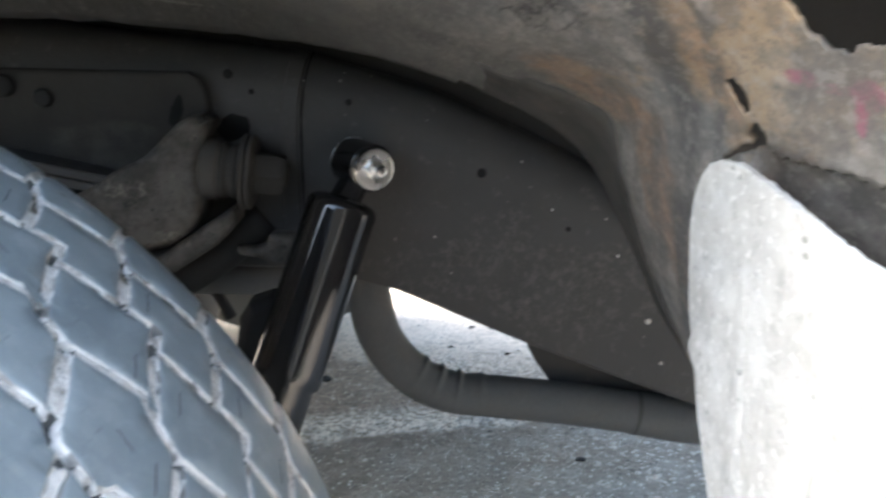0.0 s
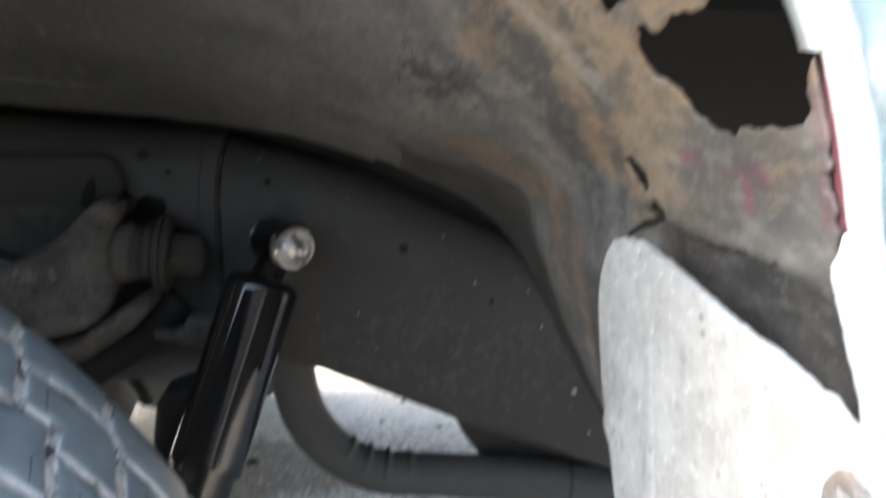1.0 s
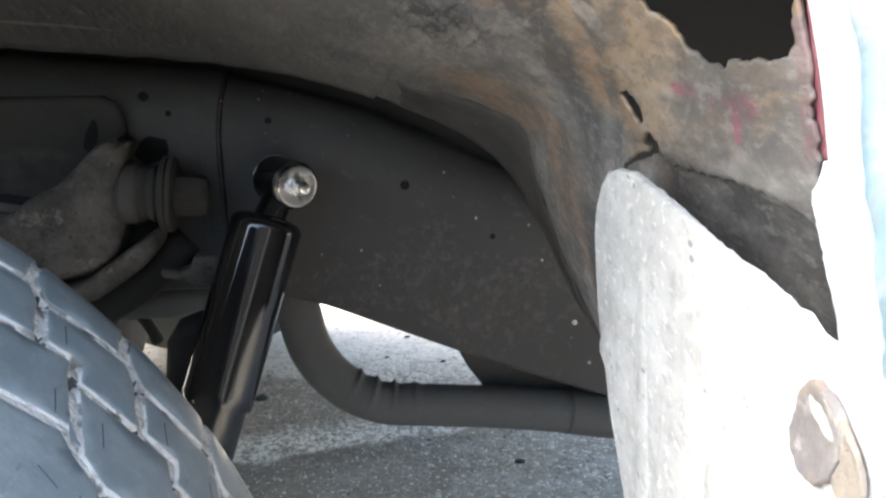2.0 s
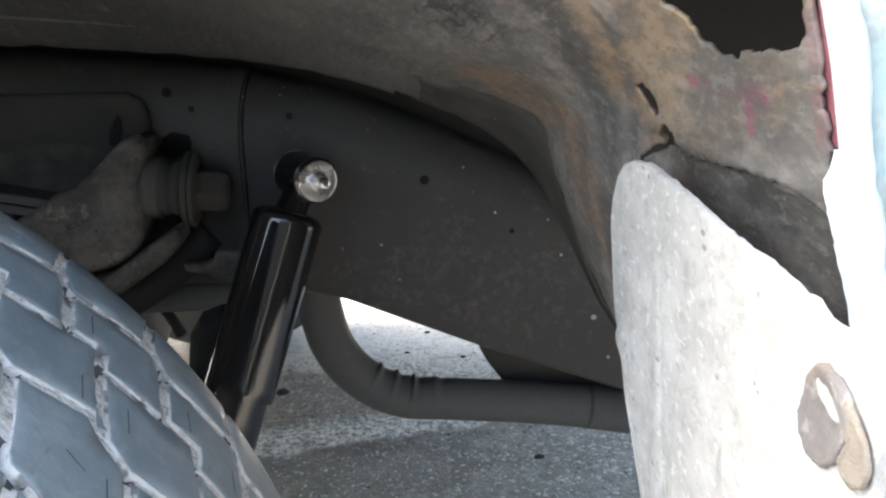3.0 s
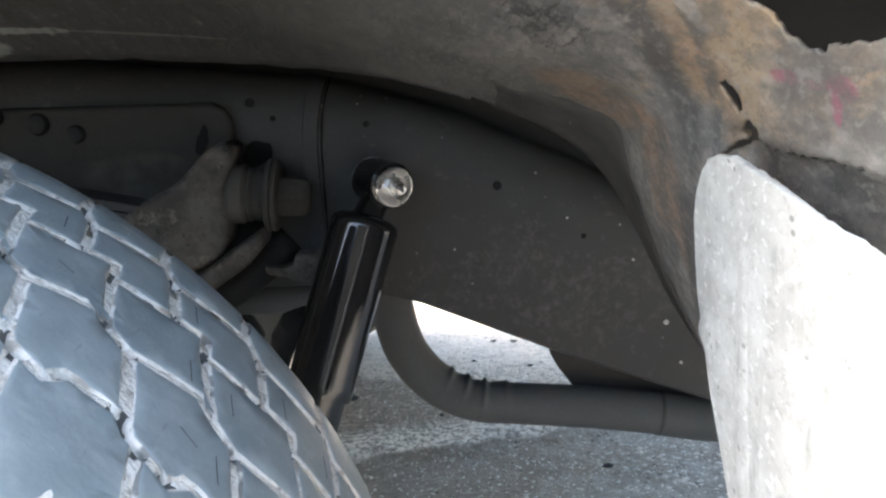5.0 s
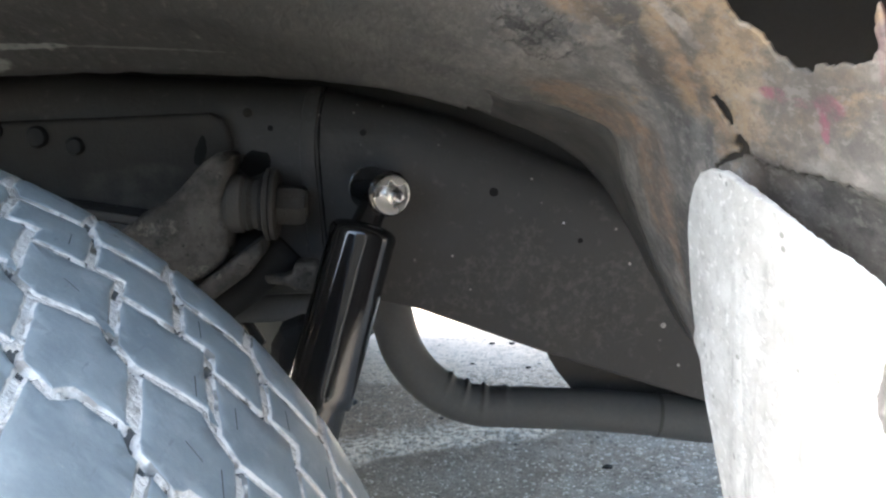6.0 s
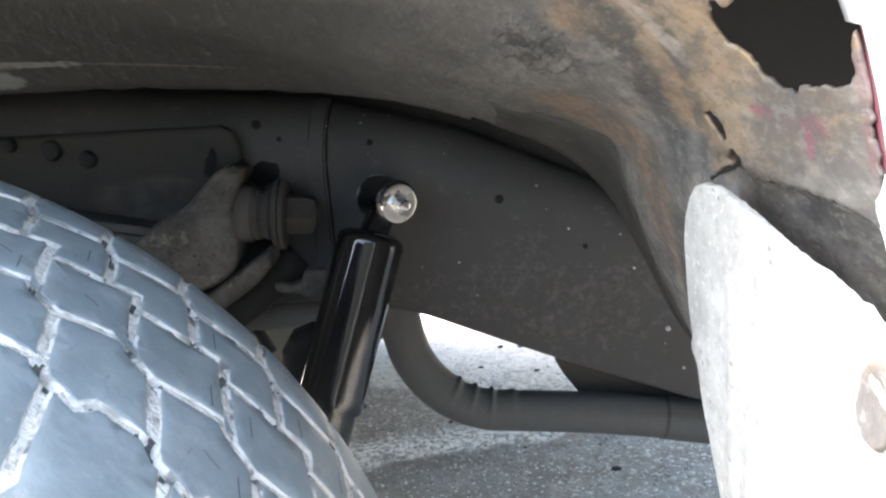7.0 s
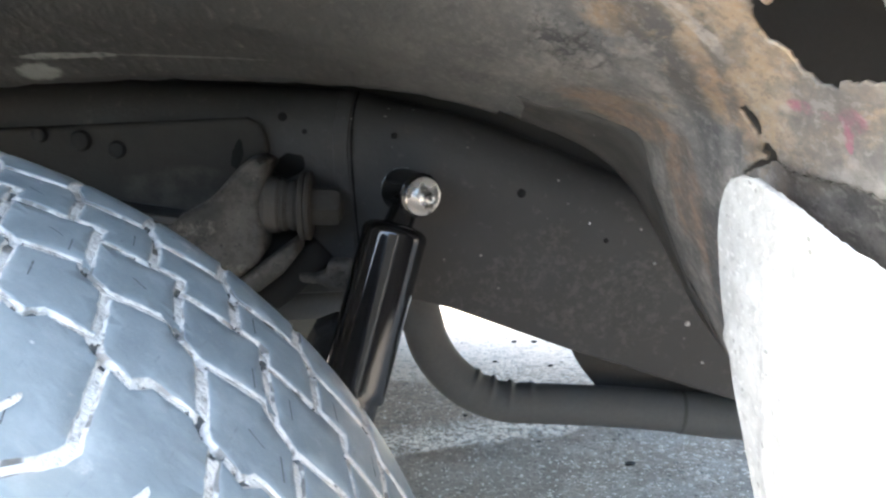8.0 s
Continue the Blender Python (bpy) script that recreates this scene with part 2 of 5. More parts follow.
    rim = n.math("MULTIPLY", n.ramp(n.math("ADD", y, n.math("MULTIPLY", n.math("SUBTRACT", fine, 0.5), 0.008)), 0.2070, 0.2045), n.math("MULTIPLY", n.ramp(z, 0.765, 0.775), n.ramp(z, 0.818, 0.808)))
    col = n.mix(n.math("MULTIPLY", rim, n.ramp(mid, 0.35, 0.60, 0.10, 0.6)), col, (0.20, 0.075, 0.09))
    for c, r, amount in (((-0.390, 0.700, 0.8170), (0.020, 0.022, 0.012), 0.75), ((-0.345, 0.668, 0.8285), (0.048, 0.006, 0.007), 0.7), ((-0.24, 0.668, 0.822), (0.07, 0.003, 0.02), 0.3)):
        bare = n.near(c, r, mid, 0.5)
        col = n.mix(n.math("MULTIPLY", bare, n.math("MULTIPLY", n.ramp(n.noise(80, 5, 0.6), 0.30, 0.5), amount)), col, (0.27, 0.275, 0.255))
    smudge = n.math("MULTIPLY", n.ramp(n.noise(26, 7, 0.7, None, 0.6), 0.50, 0.62), n.ramp(x, 0.04, 0.09))
    col = n.mix(n.math("MULTIPLY", smudge, 0.6), col, (0.095, 0.090, 0.086))
    ochre = n.math("MULTIPLY", n.ramp(n.noise(31, 7, 0.72, None, 0.4), 0.55, 0.66), n.ramp(x, 0.05, 0.09))
    col = n.mix(n.math("MULTIPLY", n.math("MULTIPLY", ochre, n.ramp(z, 0.755, 0.775)), 0.75), col, (0.258, 0.191, 0.124))
    # small dent by the flange, its shade painted as dark colour without relief
    dent_shade = n.near((0.135, 0.62, 0.693), (0.012, 0.012, 0.022), fine, 0.5)
    col = n.mix(n.math("MULTIPLY", dent_shade, 0.7), col, (0.04, 0.038, 0.036))
    speck = n.noise(210, 4, 0.7)
    grainy = n.ramp(x, -0.10, 0.05)
    col = n.mix(n.math("MULTIPLY", n.math("MULTIPLY", n.ramp(speck, 0.52, 0.64), 0.32), grainy), col, (0.30, 0.285, 0.265))
    col = n.mix(n.math("MULTIPLY", n.math("MULTIPLY", n.ramp(speck, 0.46, 0.36), 0.45), grainy), col, (0.085, 0.08, 0.075))
    relief = n.math("ADD", n.math("MULTIPLY", mid, 0.6), n.math("MULTIPLY", fine, 0.5))
    relief = n.math("ADD", relief, n.math("MULTIPLY", n.math("MULTIPLY", belt, thin), 0.2))
    relief = n.math("ADD", relief, n.math("MULTIPLY", n.cells(60), 0.25))
    relief = n.math("ADD", relief, n.math("MULTIPLY", n.math("MULTIPLY", blister, clump), 2.0))
    return n.done(col, n.ramp(mid, 0.3, 0.7, 0.6, 0.85), 0.0, relief, 0.6, 0.004)


def make_frame():
    n = Nodes("dusty black frame paint")
    mid, fine = n.noise(16, 6, 0.6), n.noise(150, 5, 0.6)
    col = n.mix(mid, (0.0455, 0.0450, 0.0445), (0.082, 0.081, 0.080))
    splash = n.math("MULTIPLY", n.near((0.10, 0.885, 0.52), (0.14, 0.1, 0.065), mid, 0.9), n.ramp(n.noise(110, 6, 0.75), 0.44, 0.66))
    col = n.mix(n.math("MULTIPLY", splash, 0.30), col, (0.175, 0.166, 0.152))
    col = n.mix(n.math("MULTIPLY", n.ramp(n.noise(60, 6, 0.7), 0.56, 0.74), 0.35), col, (0.17, 0.162, 0.15))
    fleck = n.math("MULTIPLY", n.ramp(n.cells(42), 0.085, 0.04), n.ramp(n.noise(7, 3), 0.52, 0.60))
    col = n.mix(fleck, col, (0.32, 0.31, 0.29))
    return n.done(col, n.ramp(mid, 0.3, 0.7, 0.6, 0.8), 0.0, n.math("ADD", mid, fine), 0.35, 0.002, 0.2)


def make_plain(name, a, b, rough, metal=0.0, scale=30, bump=0.2, spec=None):
    n = Nodes(name)
    mid, fine = n.noise(scale, 5, 0.6), n.noise(scale * 8, 4, 0.6)
    col = n.mix(n.math("MULTIPLY", n.math("ADD", mid, fine), 0.5), a, b)
    return n.done(col, n.ramp(mid, 0.3, 0.7, rough - 0.05, rough + 0.07), metal, n.math("ADD", mid, fine), bump, 0.001, spec)


def make_flap():
    n = Nodes("weathered white paint")
    wide = n.scaled(1.0, 0.55, 1.0)
    mid, fine, coarse = n.noise(60, 6, 0.65, wide), n.noise(260, 4, 0.6, wide), n.noise(14, 5, 0.6, wide)
    col = n.mix(n.ramp(mid, 0.3, 0.7), (0.40, 0.395, 0.38), (0.55, 0.545, 0.53))
    col = n.mix(n.math("MULTIPLY", n.ramp(n.noise(170, 5, 0.7, wide), 0.52, 0.66), 0.6), col, (0.32, 0.315, 0.30))
    col = n.mix(n.math("MULTIPLY", n.ramp(n.noise(330, 3, 0.5, wide), 0.58, 0.66), 0.7), col, (0.66, 0.65, 0.635))
    col = n.mix(n.math("MULTIPLY", n.ramp(n.cells(150, 1.0, wide), 0.20, 0.12), n.ramp(n.noise(40, 4), 0.52, 0.60)), col, (0.24, 0.235, 0.22))
    col = n.mix(n.math("MULTIPLY", n.ramp(coarse, 0.52, 0.66), 0.35), col, (0.33, 0.322, 0.303))
    streak = n.noise(90, 5, 0.6, n.scaled(1.0, 1.0, 0.22))
    col = n.mix(n.math("MULTIPLY", n.ramp(streak, 0.54, 0.66), n.ramp(n.noise(30, 4), 0.42, 0.58, 0.0, 0.6)), col, (0.25, 0.246, 0.235))
    relief = n.math("ADD", n.math("MULTIPLY", mid, 0.8), n.math("MULTIPLY", fine, 0.4))
    relief = n.math("ADD", relief, n.math("MULTIPLY", n.ramp(n.cells(130, 1.0, wide), 0.35, 0.1), 0.4))
    return n.done(col, 0.6, 0.0, relief, 0.6, 0.002)


def make_white():
    n = Nodes("white body paint")
    mid = n.noise(12, 5)
    col = n.mix(mid, (0.62, 0.70, 0.72), (0.80, 0.81, 0.81))
    return n.done(col, 0.35, 0.0, n.noise(60, 4), 0.05, 0.001)


def make_panel():
    n = Nodes("faded pale blue paint")
    patch, mid = n.noise(36, 4, 0.55, None, 0.6), n.noise(70, 5, 0.65)
    col = n.mix(n.ramp(patch, 0.42, 0.62), (0.34, 0.45, 0.475), (0.60, 0.63, 0.64))
    col = n.mix(n.math("MULTIPLY", n.ramp(n.noise(33, 6, 0.65), 0.56, 0.68), 0.6), col, (0.24, 0.27, 0.28))
    col = n.mix(n.math("MULTIPLY", n.ramp(mid, 0.60, 0.70), 0.3), col, (0.45, 0.38, 0.33))
    return n.done(col, 0.4, 0.0, mid, 0.08, 0.001)


def make_undercoat():
    n = Nodes("grey rubbery undercoat")
    mid, fine = n.noise(28, 6, 0.65), n.noise(150, 5, 0.65)
    col = n.mix(n.ramp(mid, 0.35, 0.65), (0.040, 0.0382, 0.0355), (0.066, 0.062, 0.057))
    col = n.mix(n.math("MULTIPLY", n.ramp(n.noise(45, 6, 0.7), 0.54, 0.70), 0.4), col, (0.13, 0.105, 0.08))
    col = n.mix(n.ramp(n.cells(48), 0.07, 0.03), col, (0.30, 0.29, 0.27))
    return n.done(col, 0.8, 0.0, n.math("ADD", mid, fine), 0.5, 0.002, 0.3)


def make_red():
    n = Nodes("red primer edge")
    mid = n.noise(60, 5)
    col = n.mix(n.ramp(mid, 0.35, 0.65), (0.17, 0.045, 0.062), (0.22, 0.095, 0.10))
    return n.done(col, 0.6, 0.0, mid, 0.4, 0.001)


def make_concrete():
    n = Nodes("worn concrete")
    x, y, z = n.axes()
    big, mid, fine, grit = n.noise(1.3, 5, 0.6), n.noise(9, 6, 0.65), n.noise(95, 5, 0.7), n.noise(260, 3, 0.6)
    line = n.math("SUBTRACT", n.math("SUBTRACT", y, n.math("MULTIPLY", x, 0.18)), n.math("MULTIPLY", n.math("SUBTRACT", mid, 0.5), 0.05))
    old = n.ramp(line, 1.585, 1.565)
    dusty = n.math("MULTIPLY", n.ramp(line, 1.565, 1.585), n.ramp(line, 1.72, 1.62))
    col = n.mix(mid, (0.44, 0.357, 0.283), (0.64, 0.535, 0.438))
    # paler from y 1.95 on: the sunlit ground beyond the truck, put into the colour
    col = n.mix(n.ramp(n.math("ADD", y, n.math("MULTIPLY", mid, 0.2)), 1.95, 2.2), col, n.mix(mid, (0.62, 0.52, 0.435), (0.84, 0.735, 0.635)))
    # brown patch behind the line paints in the truck's shade
    truck_shade = n.near((-0.21, 1.76, 0.0), (0.24, 0.19, 1.0), n.noise(7, 6, 0.7), 0.3)
    col = n.mix(n.math("MULTIPLY", truck_shade, 0.8), col, (0.20, 0.15, 0.115))
    col = n.mix(n.math("MULTIPLY", dusty, n.ramp(fine, 0.42, 0.52)), col, (0.86, 0.80, 0.72))
    # nearer than the line the concrete is darker and browner
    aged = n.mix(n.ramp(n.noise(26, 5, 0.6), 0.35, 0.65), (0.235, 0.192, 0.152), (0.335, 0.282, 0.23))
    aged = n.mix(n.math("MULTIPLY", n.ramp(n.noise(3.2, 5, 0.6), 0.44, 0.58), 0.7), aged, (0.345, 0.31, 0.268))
    # ragged darker brown patch in front of the line
    brown_patch = n.near((-0.06, 1.45, 0.0), (0.24, 0.12, 1.0), n.noise(7, 6, 0.7), 0.4)
    aged = n.mix(n.math("MULTIPLY", brown_patch, 0.55), aged, (0.165, 0.132, 0.104))
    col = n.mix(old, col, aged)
    rough_part = n.math("MULTIPLY", n.ramp(old, 0.0, 1.0, 1.0, 0.6), n.ramp(y, 1.85, 2.15, 1.0, 0.4))
    col = n.mix(n.math("MULTIPLY", n.ramp(big, 0.42, 0.68), 0.3), col, (0.33, 0.295, 0.25))
    blot = n.noise(28, 6, 0.72)
    col = n.mix(n.math("MULTIPLY", n.math("MULTIPLY", n.ramp(blot, 0.50, 0.40), 0.6), rough_part), col, (0.17, 0.15, 0.125))
    coarse = n.noise(75, 4, 0.65)
    col = n.mix(n.math("MULTIPLY", n.math("MULTIPLY", n.ramp(coarse, 0.46, 0.38), 0.7), rough_part), col, (0.10, 0.087, 0.072))
    col = n.mix(n.math("MULTIPLY", n.math("MULTIPLY", n.ramp(coarse, 0.56, 0.63), n.ramp(blot, 0.44, 0.60, 0.05, 0.6)), n.ramp(old, 0.0, 1.0, 1.0, 0.3)), col, (0.68, 0.605, 0.52))
    col = n.mix(n.math("MULTIPLY", n.math("MULTIPLY", n.ramp(grit, 0.60, 0.66), 0.9), n.ramp(blot, 0.46, 0.58)), col, (0.70, 0.63, 0.55))
    col = n.mix(n.math("MULTIPLY", n.math("MULTIPLY", n.ramp(fine, 0.45, 0.37), 0.6), rough_part), col, (0.14, 0.12, 0.10))
    col = n.mix(n.math("MULTIPLY", n.math("MULTIPLY", n.ramp(grit, 0.40, 0.34), 0.6), rough_part), col, (0.06, 0.055, 0.049))
    # single pale chips, then dark pits
    chips = n.ramp(n.cells(95, 1.0, n.scaled(0.6, 1.0, 1.0)), 0.20, 0.14)
    col = n.mix(n.math("MULTIPLY", chips, n.ramp(n.noise(120, 2), 0.47, 0.53)), col, (0.88, 0.80, 0.71))
    col = n.mix(n.math("MULTIPLY", n.ramp(n.cells(44), 0.26, 0.14), n.ramp(n.noise(9, 5), 0.50, 0.58, 0.0, 0.8)), col, (0.08, 0.072, 0.062))
    col = n.mix(n.ramp(n.cells(13), 0.07, 0.045), col, (0.06, 0.055, 0.048))
    relief = n.math("ADD", n.math("MULTIPLY", mid, 1.2), n.math("ADD", n.math("MULTIPLY", fine, 0.8), n.math("MULTIPLY", coarse, 0.9)))
    return n.done(col, 0.75, 0.0, relief, 0.8, 0.007)


def make_rust_crust():
    n = Nodes("flaking rust")
    mid, fine = n.noise(50, 6, 0.65), n.noise(200, 4)
    col = n.mix(n.ramp(mid, 0.35, 0.65), (0.125, 0.115, 0.117), (0.185, 0.172, 0.17))
    col = n.mix(n.math("MULTIPLY", n.ramp(n.noise(75, 4), 0.52, 0.66), 0.5), col, (0.22, 0.165, 0.12))
    col = n.mix(n.ramp(fine, 0.55, 0.75), col, (0.27, 0.255, 0.25))
    return n.done(col, 0.85, 0.0, mid, 0.8, 0.003)


def make_cast():
    n = Nodes("dusty cast iron")
    mid, fine = n.noise(26, 6, 0.68), n.noise(140, 5, 0.7)
    col = n.mix(n.ramp(mid, 0.36, 0.64), (0.060, 0.0555, 0.050), (0.132, 0.121, 0.107))
    col = n.mix(n.math("MULTIPLY", n.ramp(n.noise(50, 6, 0.72), 0.56, 0.72), 0.5), col, (0.20, 0.18, 0.15))
    for c, r in (((-0.320, 0.825, 0.641), (0.028, 0.03, 0.008)), ((-0.271, 0.82, 0.590), (0.026, 0.03, 0.009))):
        scraped = n.math("MULTIPLY", n.near(c, r, mid, 0.7), n.ramp(n.noise(90, 6, 0.75), 0.42, 0.66))
        col = n.mix(n.math("MULTIPLY", scraped, 0.75), col, (0.28, 0.255, 0.215))
    col = n.mix(n.ramp(fine, 0.42, 0.34), col, (0.04, 0.038, 0.036))
    return n.done(col, 0.85, 0.0, n.math("ADD", mid, fine), 0.8, 0.003, 0.25)


def make_plate_black():
    n = Nodes("darker black paint with dust")
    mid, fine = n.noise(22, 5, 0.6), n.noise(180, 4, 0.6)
    # base tone darker than the frame paint
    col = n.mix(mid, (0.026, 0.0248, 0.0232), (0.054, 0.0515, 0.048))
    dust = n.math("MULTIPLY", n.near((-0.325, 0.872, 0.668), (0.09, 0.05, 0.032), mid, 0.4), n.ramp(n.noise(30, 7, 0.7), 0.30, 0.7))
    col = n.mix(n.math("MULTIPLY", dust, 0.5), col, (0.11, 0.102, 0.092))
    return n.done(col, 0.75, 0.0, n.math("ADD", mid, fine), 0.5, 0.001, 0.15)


RUBBER, DUST, LINER, FRAME = make_rubber(), make_dust(), make_liner(), make_frame()
FLAP, WHITE, RED, CONCRETE, CRUST = make_flap(), make_white(), make_red(), make_concrete(), make_rust_crust()
RUST = make_plain("tan flaking rust", (0.16, 0.135, 0.112), (0.27, 0.24, 0.21), 0.85, 0.0, 120, 0.8)
GLOSS = make_plain("glossy black enamel", (0.008, 0.008, 0.009), (0.012, 0.012, 0.013), 0.08, 0.0, 20, 0.02, 0.75)
TUBE = make_plain("satin dark enamel", (0.014, 0.014, 0.014), (0.022, 0.022, 0.022), 0.16, 0.0, 20, 0.03, 0.8)
ZINC = make_plain("bright zinc", (0.68, 0.68, 0.67), (0.82, 0.82, 0.82), 0.26, 1.0, 22, 0.03)
PIPE = make_plain("aged exhaust steel", (0.074, 0.0755, 0.0765), (0.122, 0.124, 0.125), 0.7, 0.0, 26, 0.25, 0.25)
CAST = make_cast()
OLD_IRON = make_plain("grimy dark iron", (0.033, 0.031, 0.0285), (0.080, 0.075, 0.067), 0.85, 0.0, 40, 0.6, 0.2)
VOID = make_plain("hole shade and seam black", (0.016, 0.016, 0.016), (0.028, 0.028, 0.028), 0.95, 0.0, 40, 0.1, 0.0)
BLACK = make_plain("black rubber", (0.018, 0.018, 0.018), (0.034, 0.034, 0.034), 0.75, 0.0, 40, 0.3, 0.2)
DUSTY = make_plain("dusty bare steel", (0.05, 0.046, 0.041), (0.115, 0.106, 0.093), 0.8, 0.0, 60, 0.6, 0.3)
OLD_RUBBER = make_plain("dusty black rubber", (0.05, 0.047, 0.043), (0.10, 0.094, 0.086), 0.8, 0.0, 30, 0.3)
PLATE_BLACK = make_plate_black()
PIT_SHADE = make_plain("shaded groove pit", (0.06, 0.062, 0.062), (0.12, 0.118, 0.112), 0.9, 0.0, 90, 0.5)
SIPE = make_plain("dark sipe", (0.045, 0.049, 0.052), (0.09, 0.096, 0.10), 0.8, 0.0, 60, 0.1)
BLOCKER = make_plain("dark sky blocker", (0.07, 0.068, 0.064), (0.11, 0.107, 0.10), 0.9, 0.0, 8, 0.3)
PALE = make_plain("pale highlight white", (0.24, 0.232, 0.225), (0.36, 0.35, 0.34), 0.7, 0.0, 90, 0.5)
GRIT = make_plain("pale grit", (0.40, 0.352, 0.30), (0.86, 0.785, 0.70), 0.7, 0.0, 300, 0.2)
STEEL = make_plain("painted wheel steel", (0.30, 0.30, 0.30), (0.38, 0.38, 0.38), 0.5, 0.3, 20, 0.1)


# ---- shape helpers ----
def shape(name, verts, faces, smooth=True):
    me = bpy.data.meshes.new(name)
    me.from_pydata([tuple(v) for v in verts], [], faces)
    me.validate()
    me.update()
    if smooth:
        me.polygons.foreach_set("use_smooth", [True] * len(me.polygons))
    return me


def thing(name, base, label, category, kind="", group=""):
    ob = new(name)
    ob.location = base
    ob.empty_display_size = 0.02
    return tagged(ob, label, category, group, kind)


def part(name, me, material, parent=None, label=""):
    """One mesh object under a thing or a part; mesh coordinates are those of the world."""
    if isinstance(me, bmesh.types.BMesh):
        bm, me = me, bpy.data.meshes.new(name)
        bmesh.ops.recalc_face_normals(bm, faces=bm.faces)
        bm.to_mesh(me)
        bm.free()
    ob = new(name, me)
    if not me.materials:
        me.materials.append(material)
    if parent is not None:
        ob.parent = parent
        if parent.type == "EMPTY":
            ob.matrix_parent_inverse = Matrix.Translation(parent.location).inverted()
    if label:
        ob["label"] = label
    return ob


def soften(ob, width, segments=2, angle=40):
    m = ob.modifiers.new("edges", "BEVEL")
    m.width, m.segments, m.limit_method, m.angle_limit = width, segments, "ANGLE", radians(angle)
    m.harden_normals = False
    return ob


def frame_axes(d):
    d = Vector(d).normalized()
    a = d.cross(Vector((0, 0, 1)) if abs(d.z) < 0.9 else Vector((1, 0, 0))).normalized()
    return d, a, d.cross(a)


def lathe(name, start, direction, profile, seg=40):
    """A turned solid: profile rows are (distance along the axis, radius)."""
    d, a, b = frame_axes(direction)
    o = Vector(start)
    verts, faces = [], []
    for along, r in profile:
        for k in range(seg):
            w = 2 * math.pi * k / seg
            verts.append(o + d * along + (a * math.cos(w) + b * math.sin(w)) * r)
    for i in range(len(profile) - 1):
        for k in range(seg):
            j = (k + 1) % seg
            faces.append((i * seg + k, i * seg + j, (i + 1) * seg + j, (i + 1) * seg + k))
    faces.append(tuple(range(seg))[::-1])
    faces.append(tuple(range((len(profile) - 1) * seg, len(profile) * seg)))
    me = shape(name, verts, faces)
    me.polygons[-1].use_smooth = me.polygons[-2].use_smooth = False
    me.set_sharp_from_angle(angle=radians(35))
    return me


def spline(points, steps):
    """Catmull-Rom through the points."""
    p = [Vector(q) for q in points]
    p = [p[0] * 2 - p[1]] + p + [p[-1] * 2 - p[-2]]
    out = []
    for i in range(1, len(p) - 2):
        for k in range(steps):
            t = k / steps
            a, b, c, d = p[i - 1], p[i], p[i + 1], p[i + 2]
            out.append(0.5 * (2 * b + (c - a) * t + (2 * a - 5 * b + 4 * c - d) * t * t + (3 * b - a - 3 * c + d) * t ** 3))
    return out + [p[-2]]


def tube(name, path, radius, seg=28, wobble=None):
    """A round bar along a path; radius is a number or a function of the way along (0 to 1)."""
    verts, faces, up = [], [], None
    for i, p in enumerate(path):
        d = (path[min(i + 1, len(path) - 1)] - path[max(i - 1, 0)]).normalized()
        up = frame_axes(d)[1] if up is None else (up - d * up.dot(d)).normalized()
        side = d.cross(up)
        t = i / (len(path) - 1)
        for k in range(seg):
            w = 2 * math.pi * k / seg
            r = radius(t, w) if callable(radius) else radius
            verts.append(p + (up * math.cos(w) + side * math.sin(w)) * r)
    for i in range(len(path) - 1):
        for k in range(seg):
            j = (k + 1) % seg
            faces.append((i * seg + k, i * seg + j, (i + 1) * seg + j, (i + 1) * seg + k))
    faces += [tuple(range(seg))[::-1], tuple(range((len(path) - 1) * seg, len(path) * seg))]
    return shape(name, verts, faces)


def plate(name, outline, depth, y0=None, place=None):
    """A flat plate: outline in (x, z) at y0, going depth metres inboard; or place(a, b, d) maps it elsewhere."""
    place = place or (lambda a, b, d: (a, y0 + d, b))
    n = len(outline)
    verts = [place(a, b, 0) for a, b in outline] + [place(a, b, depth) for a, b in outline]
    faces = [tuple(range(n)), tuple(range(n, 2 * n))[::-1]] + [(i, n + i, n + (i + 1) % n, (i + 1) % n) for i in range(n)]
    me = shape(name, verts, faces, False)
    bm = bmesh.new()
    bm.from_mesh(me)
    bmesh.ops.recalc_face_normals(bm, faces=bm.faces)
    bm.to_mesh(me)
    bm.free()
    return me


def hexagon(name, start, direction, radius, height):
    return lathe(name, start, direction, [(0, radius), (height * 0.82, radius), (height, radius * 0.86)], 6)


def inside(poly, a, b):
    hit, j = False, len(poly) - 1
    for i in range(len(poly)):
        (xi, yi), (xj, yj) = poly[i], poly[j]
        if (yi > b) != (yj > b) and a < (xj - xi) * (b - yi) / (yj - yi) + xi:
            hit = not hit
        j = i
    return hit


def inset(poly, d):
    """A simple polygon (anticlockwise) moved inwards by d."""
    out, n = [], len(poly)
    for i in range(n):
        p0, p1, p2 = Vector(poly[i - 1]), Vector(poly[i]), Vector(poly[(i + 1) % n])
        e1, e2 = (p1 - p0).normalized(), (p2 - p1).normalized()
        n1, n2 = Vector((-e1.y, e1.x)), Vector((-e2.y, e2.x))
        m = (n1 + n2)
        m = m.normalized() / max(0.45, m.normalized().dot(n1))
        out.append(p1 + m * d)
    return out


